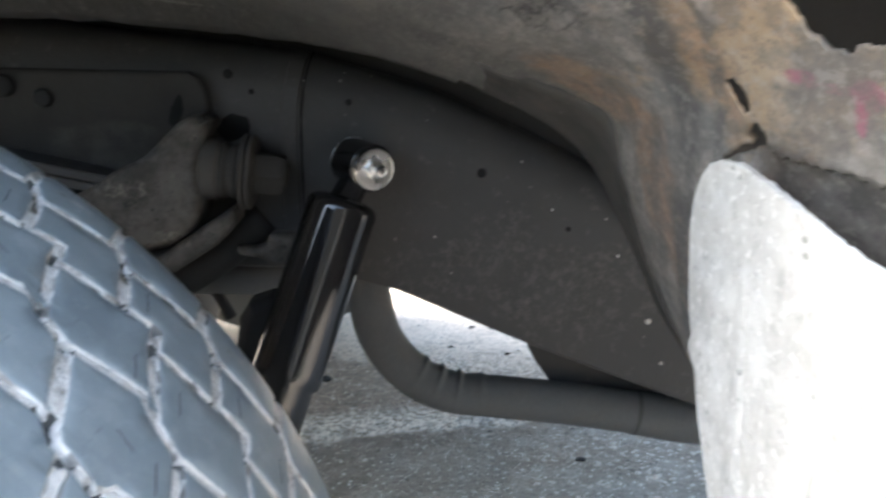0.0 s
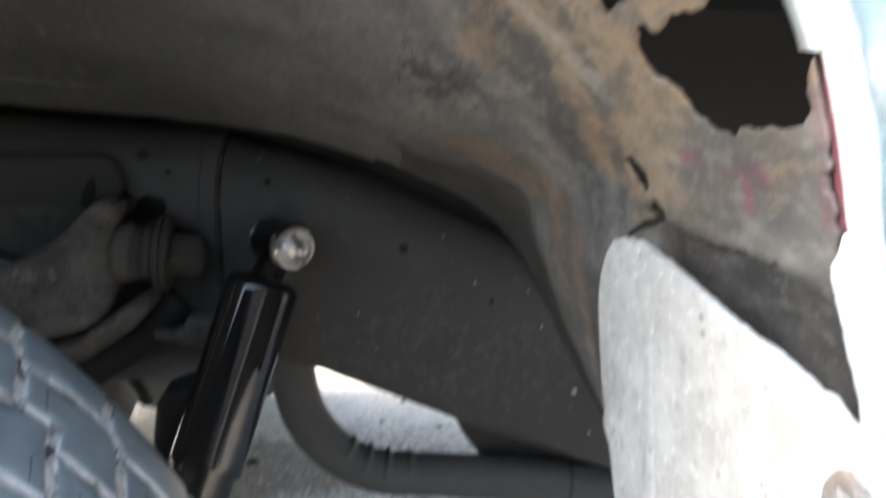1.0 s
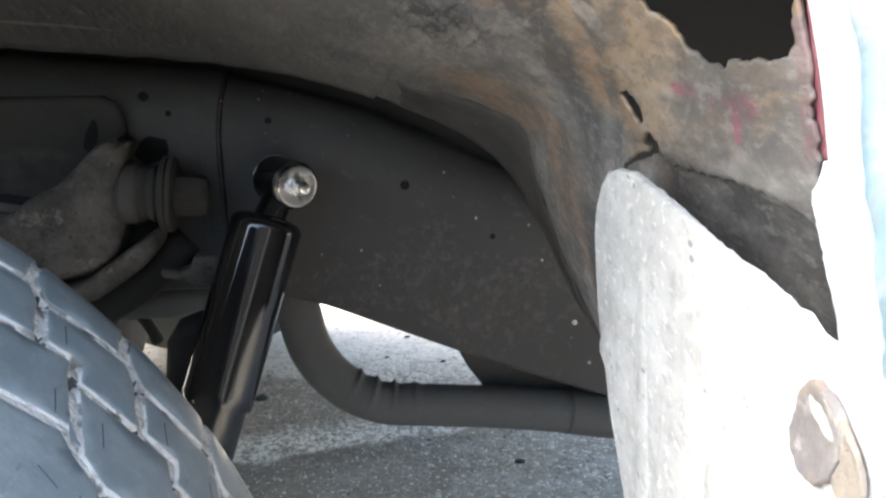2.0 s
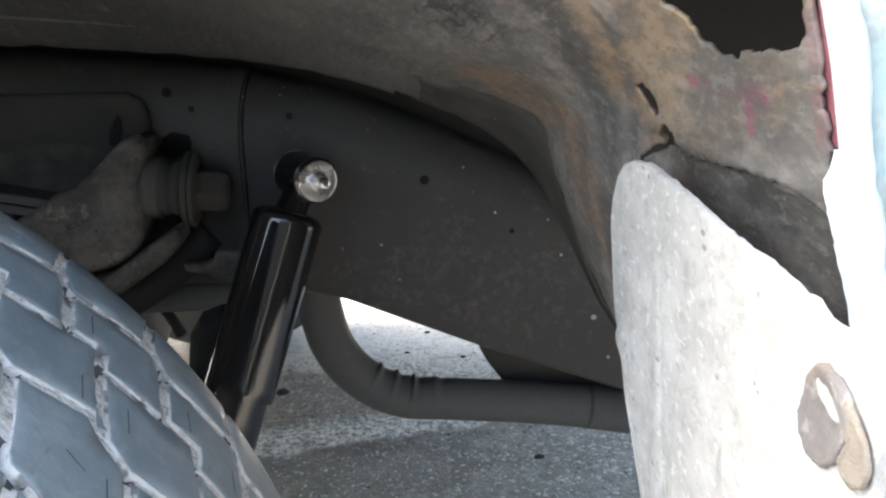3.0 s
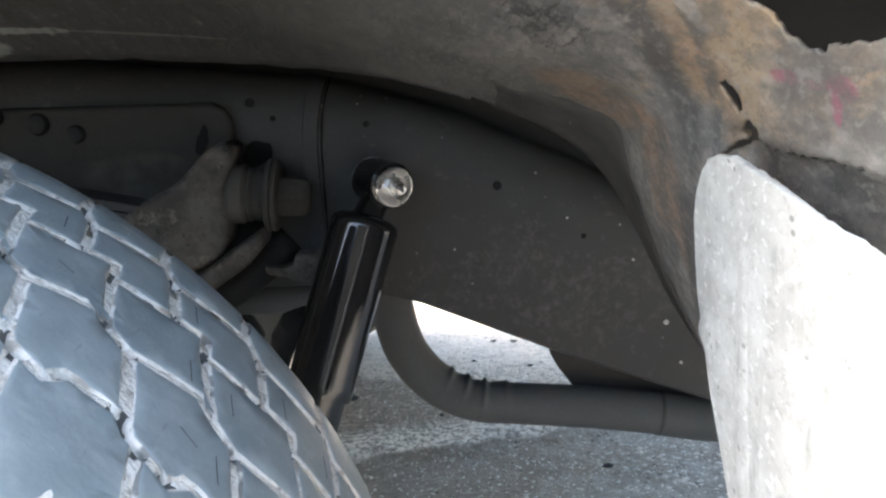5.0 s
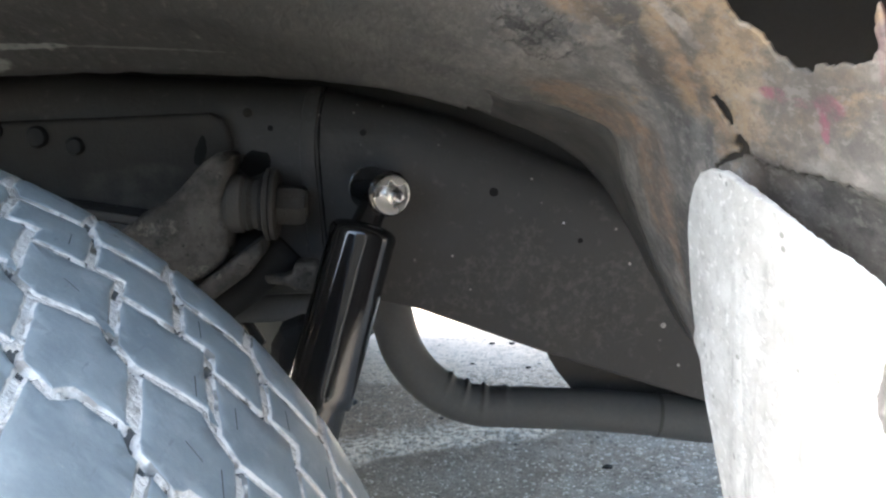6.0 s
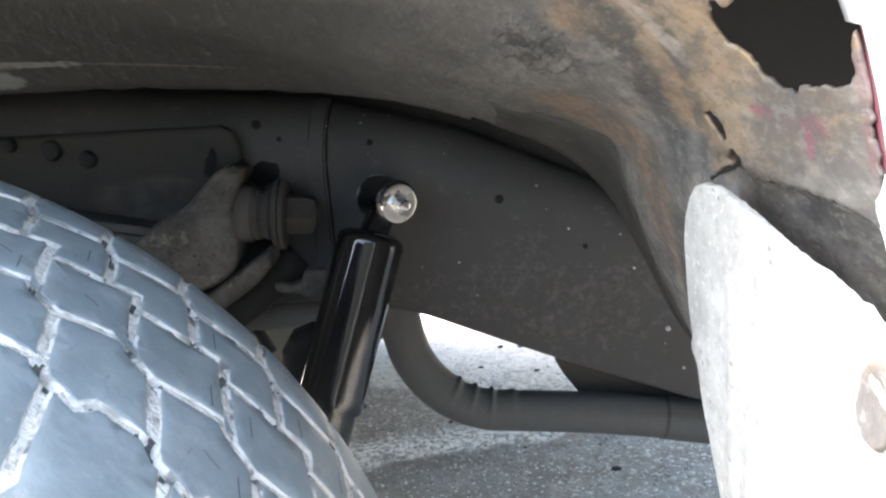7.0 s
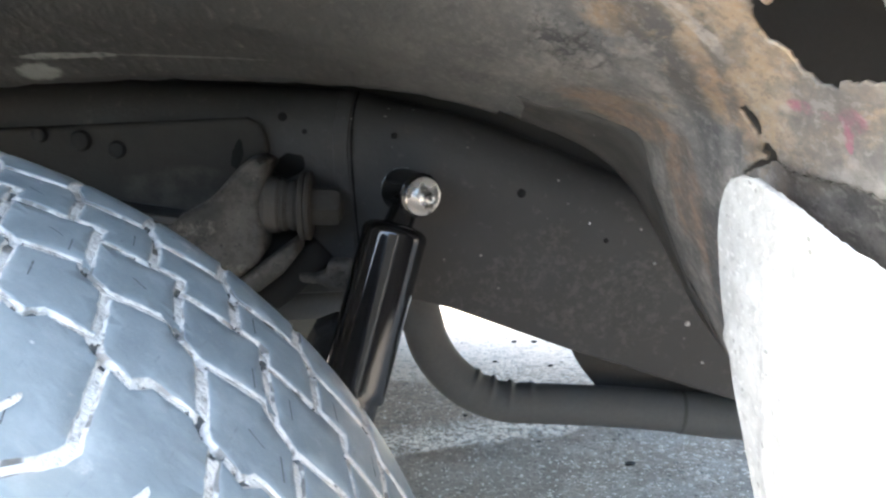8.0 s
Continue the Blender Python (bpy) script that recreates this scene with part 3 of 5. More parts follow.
# ---- ground ----
def build_ground():
    xs = [-60, -12, -4, -2] + [-1.2 + 0.05 * i for i in range(41)] + [1.5, 3, 10, 60]
    ys = [-60, -10, -3, -1, 0] + [0.6 + 0.04 * i for i in range(66)] + [3.6, 5, 12, 60]
    verts, faces = [], []
    for yv in ys:
        for xv in xs:
            near = abs(xv) < 2 and 0 < yv < 3.5
            edge = 1.57 + 0.18 * xv + 0.03 * noise.noise(Vector((xv * 6, 0, 0)))
            z = 0.006 * noise.noise(Vector((xv * 3, yv * 3, 0))) if near else 0.0
            z += -0.012 if near and yv < edge else 0.0
            verts.append((xv, yv, z))
    w = len(xs)
    for j in range(len(ys) - 1):
        for i in range(w - 1):
            faces.append((j * w + i, j * w + i + 1, (j + 1) * w + i + 1, (j + 1) * w + i))
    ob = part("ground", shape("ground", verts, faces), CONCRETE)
    tagged(ob, "rough worn grey concrete yard with pits and grit", "ground", kind="structure")


build_ground()


def build_sky_blocker():
    """An unseen dark panel added behind the camera to block low sky light."""
    bm = bmesh.new()
    bmesh.ops.create_cube(bm, size=1)
    for v in bm.verts:
        v.co = Vector((1.2 + 5.4 * v.co.x, -4.5 + 0.2 * v.co.y, 1.3 + 2.6 * v.co.z))
    tagged(part("sky_blocker", bm, BLOCKER), "unseen dark panel added behind the camera to block sky", "wall", kind="structure")


build_sky_blocker()

# ---- wheel ----
# pale grey so the closing panels bounce light into the rust hole
BOUNCE_GREY = make_plain("pale bounce grey", (0.55, 0.54, 0.52), (0.64, 0.63, 0.61), 0.8, 0.0, 20, 0.1)
PITCH_AT = [(-5, 79.5), (-4, 72.4), (-3, 65.5), (-2, 58.74), (-1, 52.03), (0, 44.7), (1, 35.77), (2, 26.0), (3, 16.5), (4, 7.5)]


def pitch_angle(u):
    """The turn round the wheel, in degrees, of a place along the tread counted in block pitches."""
    if u >= 4:
        return 7.5 - (u - 4) * 272.5 / 36
    if u <= -5:
        return 79.5 - (u + 5) * 7.2
    for (a, ta), (b, tb) in zip(PITCH_AT, PITCH_AT[1:]):
        if a <= u <= b:
            return ta + (tb - ta) * (u - a) / (b - a)


def tread_radius(y, lift=0.0):
    s = y - 0.30
    near, far = max(0.0, 0.172 - y), max(0.0, y - 0.418)
    return TREAD - 0.0025 * (s / 0.12) ** 2 - 10 * near ** 2 - 7 * far ** 2 + lift


def on_tyre(u, y, lift=0.0):
    w, r = radians(pitch_angle(u)), tread_radius(y, lift)
    return Vector((WHEEL.x + r * math.cos(w), y, WHEEL.z + r * math.sin(w)))


# the hooked groove between two shoulder blocks
SHOULDER = [(.60, .2616), (.64, .250), (.75, .231), (.84, .214), (.885, .205), (.85, .197), (.79, .189), (.70, .181), (.60, .172), (.5, .155), (.45, .135)]
TREAD_ROWS = [
    [(0, .398), (.755, .408), (.70, .425), (.675, .450), (-.325, .450), (-.30, .425), (-.22, .411)],
    [(0, .398), (.2, .366), (.5, .372), (.57, .357), (1.1, .363), (1.2, .366), (1, .398), (.78, .411), (.755, .408)],
    [(.57, .357), (.88, .316), (1.15, .310), (1.73, .324), (1.88, .316), (1.57, .357), (1.5, .372), (1.2, .366), (1.1, .363)],
    [(1.15, .310), (1.43, .269), (1.5, .263), (1.87, .258), (1.97, .268), (2.37, .270), (2.43, .269), (2.15, .310), (1.88, .316), (1.73, .324)],
    SHOULDER + [(u + 1, y) for u, y in SHOULDER[::-1]] + [(1.5, .263), (1.37, .270), (.97, .268), (.87, .258)],
]
UNIT = radians(7.6) * TREAD


def tread_block(row, n):
    corners = TREAD_ROWS[row]
    poly = []
    for i, (u, y) in enumerate(corners):
        u2, y2 = corners[(i + 1) % len(corners)]
        steps = max(1, round(math.hypot((u2 - u) * UNIT, y2 - y) / 0.0045))
        for k in range(steps):
            a, b = (u + (u2 - u) * k / steps) * UNIT, y + (y2 - y) * k / steps
            key = Vector((a * 190 + n * 7.3, b * 190, row * 3.1))
            poly.append((a + 0.0010 * noise.noise(key), b + 0.0010 * noise.noise(key + Vector((0, 0, 9)))))
    area = sum(poly[i - 1][0] * poly[i][1] - poly[i][0] * poly[i - 1][1] for i in range(len(poly)))
    if area < 0:
        poly.reverse()
    rings = [(inset(poly, d), lift) for d, lift in ((0.0014, -0.0085), (0.0014, -0.0020), (0.0021, -0.0013), (0.0028, -0.0008), (0.0035, 0.0))]
    top = rings[-1][0]
    verts = []
    for ring, lift in rings:
        verts += [on_tyre(p[0] / UNIT + n, p[1], lift + 0.0002 * noise.noise(Vector((n * 3 + p[0] * 50, p[1] * 60, row)))) for p in ring]
    last = len(rings) - 1
    m = len(poly)
    faces = [tuple(range(last * m, (last + 1) * m))]
    for k in range(last):
        faces += [(k * m + i, k * m + (i + 1) % m, (k + 1) * m + (i + 1) % m, (k + 1) * m + i) for i in range(m)]
    bm = bmesh.new()
    bm.from_mesh(shape("tread_block", verts, faces))
    bm.faces.ensure_lookup_table()
    bm.faces[0].material_index = 3
    bmesh.ops.triangulate(bm, faces=[f for f in bm.faces if len(f.verts) > 4])
    inner = [e for e in bm.edges if len(e.link_faces) == 2 and all(f.material_index == 3 for f in e.link_faces)]
    bmesh.ops.subdivide_edges(bm, edges=inner, cuts=3)
    for v in bm.verts:
        if all(f.material_index == 3 for f in v.link_faces):
            out = Vector((v.co.x - WHEEL.x, 0, v.co.z - WHEEL.z))
            v.co = Vector((WHEEL.x, v.co.y, WHEEL.z)) + out.normalized() * tread_radius(v.co.y)
    bmesh.ops.triangulate(bm, faces=[f for f in bm.faces if len(f.verts) > 4])
    for f in bm.faces:
        f.smooth = True
        f.material_index %= 3
    for e in bm.edges:
        e.smooth = e.calc_face_angle(0.0) < 1.0
    # thin dark sipes cut across the block
    uc, yc = sum(p[0] for p in top) / m / UNIT + n, sum(p[1] for p in top) / m
    rnd = random.Random(row * 100 + n)
    for du, dy, along, over in ((-0.26, 0.002, 0.05, 0.007), (0.27, -0.002, 0.05, 0.007), (0.02, -0.001, 0.09, 0.0012)):
        du, dy = du + rnd.uniform(-0.05, 0.05), dy + rnd.uniform(-0.003, 0.003)
        if row == 0:
            over *= 0.5
        if rnd.random() < 0.58:
            continue
        left, right = [], []
        for k in range(4):
            f = k / 3 - 0.5
            u, yy = uc + du - along * f * 2, yc + dy + over * f * 2
            su, sy = (0.0003 / UNIT, 0.0) if over > 0.004 else (0.0, 0.0003)
            left.append(bm.verts.new(on_tyre(u - su, yy - sy, 0.00035)))
            right.append(bm.verts.new(on_tyre(u + su, yy + sy, 0.00035)))
        for k in range(3):
            bm.faces.new((left[k], right[k], right[k + 1], left[k + 1])).material_index = 1
    # short blind slots in the outer shoulder, filled with dust
    if row == 4:
        line = ((1.385, 0.2125, 0.0012), (1.383, 0.2105, 0.0020), (1.375, 0.206, 0.0021), (1.355, 0.200, 0.0022), (1.325, 0.1945, 0.0026), (1.29, 0.189, 0.0030), (1.27, 0.186, 0.0016))
        left = [bm.verts.new(on_tyre(u + n + half * 12, yy - half * 0.8, 0.0004)) for u, yy, half in line]
        right = [bm.verts.new(on_tyre(u + n - half * 12, yy + half * 0.8, 0.0004)) for u, yy, half in line]
        for k in range(len(line) - 1):
            bm.faces.new((left[k], right[k], right[k + 1], left[k + 1])).material_index = 2
    return bm


def build_wheel():
    wheel = thing("wheel", (WHEEL.x, WHEEL.y, 0), "dusty all-terrain truck tyre with sand-filled tread grooves, standing on concrete", "wheel")
    side = [(0.115, 0.215), (0.098, 0.25), (0.093, 0.30), (0.098, 0.345), (0.118, 0.382)]
    crown = [0.14, 0.155, 0.17, 0.19, 0.24, 0.30, 0.36, 0.40, 0.42, 0.432, 0.443]
    tyre = part("tyre", lathe("tyre", (WHEEL.x, 0.0, WHEEL.z), (0, 1, 0),
                side + [(y, tread_radius(y, -0.008)) for y in crown]
                + [(0.464, 0.375), (0.478, 0.345), (0.482, 0.30), (0.478, 0.25), (0.465, 0.215)], 180), RUBBER, wheel, "grey worn rubber casing")
    # dust heaped unevenly in the grooves; pits at many joints get a dark shade colour
    joints = collections.defaultdict(list)
    rnd = random.Random(21)
    for n in range(-8, 10):
        for row in TREAD_ROWS:
            for u, y in row:
                if y > 0.245 and rnd.random() < 0.30:
                    w = pitch_angle(u + n)
                    joints[int(w)].append((w, y + rnd.uniform(-0.002, 0.002), rnd.uniform(0.0036, 0.0060)))
    turns = [90 * k / 760 for k in range(760)] + [90 + k for k in range(270)]
    span = [0.14 + 0.0021 * k for k in range(144)]
    verts, faces, bare = [], [], []
    for w in turns:
        close = [p for d in (-1, 0, 1) for p in joints[int(w) + d]] if w < 90 else []
        for y in span:
            q = Vector((math.cos(radians(w)) * TREAD, y, math.sin(radians(w)) * TREAD))
            heap = 0.0008 * noise.noise(q * 50) + 0.0004 * noise.noise(q * 190)
            pit = 0.0
            for wj, yj, r in close:
                far = math.hypot(radians(w - wj) * TREAD, y - yj) / r
                pit = max(pit, 1 - far * far)
            rad = tread_radius(y, -0.0014 + heap - 0.0030 * min(1.0, pit * 1.5))
            verts.append((WHEEL.x + rad * math.cos(radians(w)), y, WHEEL.z + rad * math.sin(radians(w))))
            bare.append(pit > 0.1)
    m, grid = len(span), len(turns)
    for k in range(grid):
        for i in range(m - 1):
            a, b = k * m + i, ((k + 1) % grid) * m + i
            faces.append((a, a + 1, b + 1, b))
    floor = part("groove_floor", shape("groove_floor", verts, faces), DUST, tyre, "pale sandy dust packed in the tread grooves")
    floor.data.materials.append(PIT_SHADE)
    # faces inside the pits take the shade colour
    floor.data.polygons.foreach_set("material_index", [int(sum(bare[v] for v in f) >= 2) for f in faces])
    for n in range(46):
        for row in range(5):
            me = part("tread_block", tread_block(row, n - 5), RUBBER, tyre).data
            me.materials.append(SIPE)
            me.materials.append(DUST)
    part("rim", lathe("rim", (WHEEL.x, 0.125, WHEEL.z), (0, 1, 0), [(0, 0.214), (0.012, 0.20), (0.10, 0.19), (0.10, 0.07), (0.06, 0.06), (0.06, 0.02), (0.31, 0.03), (0.31, 0.2), (0.33, 0.216)], 60), STEEL, wheel, "plain steel rim")


build_wheel()

def build_far_wheel():
    wheel = thing("far_wheel", (WHEEL.x, 2.2, 0), "dusty tyre of the opposite rear wheel standing on concrete", "wheel")
    part("tyre", lathe("tyre", (WHEEL.x, 2.07, 0.395), (0, 1, 0),
         [(0.01, 0.215), (0.0, 0.25), (0.0, 0.30), (0.012, 0.345), (0.03, 0.375), (0.05, 0.389), (0.14, 0.395), (0.22, 0.389), (0.25, 0.375), (0.27, 0.345), (0.28, 0.30), (0.27, 0.215)], 120), OLD_RUBBER, wheel, "grey worn tyre")
    part("rim", lathe("rim", (WHEEL.x, 2.085, 0.395), (0, 1, 0), [(0, 0.216), (0.02, 0.20), (0.10, 0.19), (0.10, 0.07), (0.24, 0.07), (0.25, 0.216)], 60), STEEL, wheel, "plain steel rim")


build_far_wheel()

# ---- truck bed side: wheel housing, outer skin, floor ----
# rear half of the housing in (x, z), from the rear foot up to the crown, at three widths
LIP = [(.165, .55), (.150, .63), (.138, .69), (.126, .754), (.117, .799), (.108, .825), (.088, .857), (.04, .905), (-.04, .95), (-.16, .985), (-.3, .998), (-.44, 1.0)]
CREASE = [(.235, .47), (.20, .53), (.165, .60), (.133, .686), (.118, .735), (.075, .762), (.02, .782), (-.07, .812), (-.17, .838), (-.28, .853), (-.36, .860), (-.44, .862)]
RIM = [(.27, .42), (.235, .49), (.195, .55), (.15, .645), (.125, .685), (.09, .716), (.023, .747), (-.07, .775), (-.17, .790), (-.28, .800), (-.36, .8035), (-.44, .8045)]


def whole(half):
    return half + [(-0.884 - x, z) for x, z in half[-2::-1]]


def arch(curve, y, fine):
    pts = [Vector((x, y, z)) for x, z in whole(curve)]
    pts = [pts[0] * 2 - pts[1]] + pts + [pts[-1] * 2 - pts[-2]]
    out = []
    for i in range(1, len(pts) - 2):
        steps = fine if 2 <= i <= 7 else 8
        for k in range(steps):
            t = k / steps
            a, b, c, d = pts[i - 1], pts[i], pts[i + 1], pts[i + 2]
            out.append(0.5 * (2 * b + (c - a) * t + (2 * a - 5 * b + 4 * c - d) * t * t + (3 * b - a - 3 * c + d) * t ** 3))
    return out + [pts[-2]]


HOLE = [(.2760, .8335), (.2789, .8291), (.2668, .8307), (.2454, .8339), (.2285, .8348), (.2278, .8322), (.2253, .8289), (.2311, .8264), (.2386, .8268), (.2471, .8258), (.2535, .8227), (.2588, .8230), (.2607, .8255), (.2728, .8219), (.2771, .8171), (.2774, .8088), (.2699, .8051), (.2670, .7964), (.2581, .7919), (.2467, .7910), (.2392, .7936), (.2221, .7945), (.2098, .7945), (.2044, .7995), (.2024, .8063), (.1995, .8138), (.199, .8221), (.199, .8304), (.199, .8403), (.2046, .8396), (.2124, .8378), (.2338, .8354), (.2438, .8354), (.2592, .8341)]
PEEP = [(.3440, .7772), (.3350, .7796), (.3270, .7752), (.3232, .7703), (.3255, .7662), (.3310, .7650), (.3385, .7690)]
CRACK = [(.327, .7618), (.3195, .7640), (.3120, .7622), (.3085, .7592), (.3110, .7562), (.3180, .7545), (.326, .7540), (.345, .7478), (.3607, .7422), (.3617, .7440), (.346, .7500), (.331, .7570)]
SEAM = [(.2, .7480), (.2075, .7501), (.2173, .7539), (.2344, .7551), (.2627, .7545), (.2963, .7535), (.3130, .7575)]


def seam_height(y):
    """The height of the overlap between the two housing sheets."""
    for (ya, za), (yb, zb) in zip(SEAM, SEAM[1:]):
        if y <= yb:
            return za + (zb - za) * (y - ya) / (yb - ya)
    return SEAM[-1][1]


def build_housing():
    lip, crease, rim = arch(LIP, 0.2, 36), arch(CREASE, 0.6, 36), arch(RIM, 0.72, 36)
    ways = [i / 300 for i in range(121)] + [0.403 + i * 0.007 for i in range(36)] + [0.655 + i * 0.345 / 14 for i in range(15)]
    verts = []
    for a, b, c in zip(lip, crease, rim):
        row = []
        for w in ways:
            p = a.lerp(b, w)
            bulge = 4 * w * (1 - w)
            rear = max(0.0, min(1.0, (a.x + 0.1) / 0.2))
            p.z += 0.035 * bulge * (1 - rear)
            p.x -= 0.006 * bulge * rear
            row.append(p)
        for k in range(1, 9):
            row.append(b.lerp(c, k / 8))
        row[-1].z += 0.0016 * noise.noise(Vector((c.x * 45, 0, 4))) + (0.004 if 0.012 < c.x < 0.03 else 0.0)
        for p in row:
            q = Vector(p)
            amount = 0.0022 * noise.noise(q * 16) + 0.0011 * noise.noise(q * 55)
            q += Vector((-0.8, 0, -0.6)) * amount * (0.35 if p.y > 0.64 else 1.0)
            if p.x > 0.05 and p.y < 0.34:
                seam = seam_height(p.y) + 0.001 * noise.noise(Vector((0, p.y * 90, 0)))
                q.x += 0.0045 * max(0.0, min(1.0, (seam - p.z) / 0.002))
            if p is row[0] or p is row[1]:
                if p.x > 0 and p.z < 0.80:
                    q.y += 0.004 * abs(noise.noise(Vector((0, 3, p.z * 130)))) + 0.004 * noise.noise(Vector((5, 3, p.z * 340)))
            verts.append(q)
    w, faces = len(row), []
    for j in range(len(lip) - 1):
        for i in range(w - 1):
            f = (j * w + i, j * w + i + 1, (j + 1) * w + i + 1, (j + 1) * w + i)
            m = (verts[f[0]] + verts[f[2]]) / 2
            if m.x > 0.03 and m.y < 0.45:
                jy, jz = m.y + 0.0016 * noise.noise(m * 160), m.z + 0.0016 * noise.noise(m * 160 + Vector((9, 0, 0)))
                if inside(HOLE, jy, jz) or inside(PEEP, m.y, m.z) or inside(CRACK, m.y, m.z):
                    continue
                if m.y < 0.31 and -0.0012 < m.z - seam_height(m.y) < 0.0008 + 0.0008 * noise.noise(Vector((3, m.y * 120, 0))):
                    continue
            faces.append(f)
    bm = bmesh.new()
    bm.from_mesh(shape("wheel_housing", verts, faces))
    bm.verts.ensure_lookup_table()
    for e in bm.edges:
        if all(v.index % w == len(ways) for v in e.verts):
            e.smooth = False
    rows = len(lip)
    torn = [v for v in bm.verts if v.is_boundary and 0 < v.index // w < rows - 1 and 0 < v.index % w < w - 1]
    bmesh.ops.delete(bm, geom=[v for v in bm.verts if not v.link_faces], context="VERTS")
    for _ in range(2):
        moved = {}
        for v in torn:
            if v.is_valid:
                near = [e.other_vert(v).co for e in v.link_edges if e.is_boundary]
                if len(near) == 2:
                    moved[v] = v.co * 0.4 + (near[0] + near[1]) * 0.3
        for v, co in moved.items():
            v.co = co
    for v in torn:
        if v.is_valid:
            k = v.co * 330
            v.co += Vector((0, noise.noise(k), noise.noise(k + Vector((7, 0, 0))))) * 0.0009
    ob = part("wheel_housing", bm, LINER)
    for f in ob.data.polygons:
        f.use_smooth = True
    m = ob.modifiers.new("sheet", "SOLIDIFY")
    m.thickness, m.offset = 0.0016, 1.0
    # the undercoated flange hanging along the inner edge, behind a small step
    first = next(i for i, c in enumerate(rim) if c.x < 0.014)
    verts, faces = [], []
    for i in range(first):
        b, c = crease[i], rim[i]
        b = b.lerp(c, 0.22 * (b.z - 0.739) / 0.0375 if b.z > 0.739 else min(0.3, 0.18 * (0.739 - b.z) / 0.07))
        down = Vector((-0.62, 0.0, -0.78))
        rag = 0.0012 * noise.noise(Vector((c.x * 70, c.z * 70, 2)))
        fade = min(1.0, (first - i) / 16)
        for k in range(7):
            f = k / 6
            p = b.lerp(c, f)
            p += down * ((-0.0024 + 0.0044 * fade) * min(1.0, k) + 0.0006 * noise.noise(p * 40))
            if k == 0:
                p += Vector((rag, -0.001, rag))
            if k == 6:
                p.z += rag + 0.0015 * fade
            verts.append(p)
        verts.append(c + Vector((0, 0.002, 0.003)))
    for i in range(first - 1):
        faces += [(i * 8 + k, i * 8 + k + 1, i * 8 + k + 9, i * 8 + k + 8) for k in range(7)]
    strip = part("flange", shape("flange", verts, faces), UNDERCOAT, ob, "dark grey undercoated flange along the housing's inner edge")
    edge = strip.modifiers.new("sheet", "SOLIDIFY")
    edge.thickness, edge.offset = 0.0014, 1.0
    tagged(ob, "grey undercoated wheel housing, rusted through with a ragged hole", "wheel housing", kind="structure")
    return lip


def build_skin(lip):
    """The white outer panel of the bed side, with the wheel opening and its rolled red-primed edge."""
    skin = thing("bed_side", (0.5, 0.19, 0.45), "white painted truck bed side with a red-primed wheel opening edge", "truck body", kind="structure")
    back, edge, face, crest, step, bend, wide, torn = [], [], [], [], [], [], [], []
    for i, p in enumerate(lip):
        out = Vector((p.x + 0.442, 0, p.z - 0.45)).normalized()
        back.append(Vector((p.x, 0.2115, p.z)) + out * 0.0045)
        edge.append(Vector((p.x, 0.1985, p.z)) + out * 0.0025)
        dent = 0.0010 * noise.noise(p * 45) + 0.0005 * noise.noise(p * 150)
        face.append(Vector((p.x, 0.1958, p.z)) + out * (0.0040 + dent))
        crest.append(Vector((p.x, 0.1935, p.z)) + out * (0.0068 + dent))
        step.append(Vector((p.x, 0.1968, p.z)) + out * (0.0105 + 2 * dent))
        bend.append(Vector((p.x, 0.1955, p.z)) + out * 0.024)
        k = min((0.95 + 0.442) / max(out.x, 1e-3) if out.x > 0 else 1.46 / max(-out.x, 1e-3), 0.85 / max(out.z, 1e-3), 1.6)
        wide.append(Vector((-0.442, 0.188, 0.45)) + out * k)
        rag = 0.0022 * noise.noise(Vector((2, 0, p.z * 160))) + 0.0022 * noise.noise(Vector((4, 0, p.z * 420)))
        full = max(0.0, min(1.0, (0.768 - p.z) / 0.006)) * (1 - 0.9 * max(0.0, min(1.0, (0.756 - p.z) / 0.03)))
        torn.append(Vector((p.x, 0.1985 + (0.0012 + rag) * full, p.z)) - out * 0.0030 * full)
    low = next(i for i, p in enumerate(lip) if p.z > 0.768)
    high = next(i for i, p in enumerate(lip) if p.z > 0.812)

    def strips(name, rings, material, label=""):
        n = len(rings[0])
        faces = [(k * n + i, k * n + i + 1, (k + 1) * n + i + 1, (k + 1) * n + i) for k in range(len(rings) - 1) for i in range(n - 1)]
        ob = part(name, shape(name, [v for r in rings for v in r], faces), material, skin, label)
        m = ob.modifiers.new("sheet", "SOLIDIFY")
        m.thickness, m.offset = 0.0010, -1.0
        return ob

    inner = [Vector((b.x, 0.1995 + 0.012 * min(1.0, max(0.0, (0.816 - b.z) / 0.03)), b.z)) for b in back[low:high + 1]]
    strips("lip", [inner, edge[low:high + 1]], RED, "red-primed folded wheel opening lip")
    strips("upper_lip", [back[high:], edge[high:]], WHITE, "white folded wheel opening lip")
    strips("lip_foot", [torn[:low + 1], [p - Vector((0.002, 0, 0)) for p in edge[:low + 1]], face[:low + 1]], WHITE, "white torn foot of the wheel opening lip")
    strips("fold", [edge, face, crest, step], WHITE, "white rolled edge of the wheel opening")
    strips("outer_panel", [step, bend, wide], PANEL, "faded pale blue and white paint")


def slab(name, x0, x1, y0, y1, z0, z1):
    bm = bmesh.new()
    bmesh.ops.create_cube(bm, size=1)
    for v in bm.verts:
        v.co = Vector(((x0 + x1) / 2 + v.co.x * (x1 - x0), (y0 + y1) / 2 + v.co.y * (y1 - y0), (z0 + z1) / 2 + v.co.z * (z1 - z0)))
    return bm


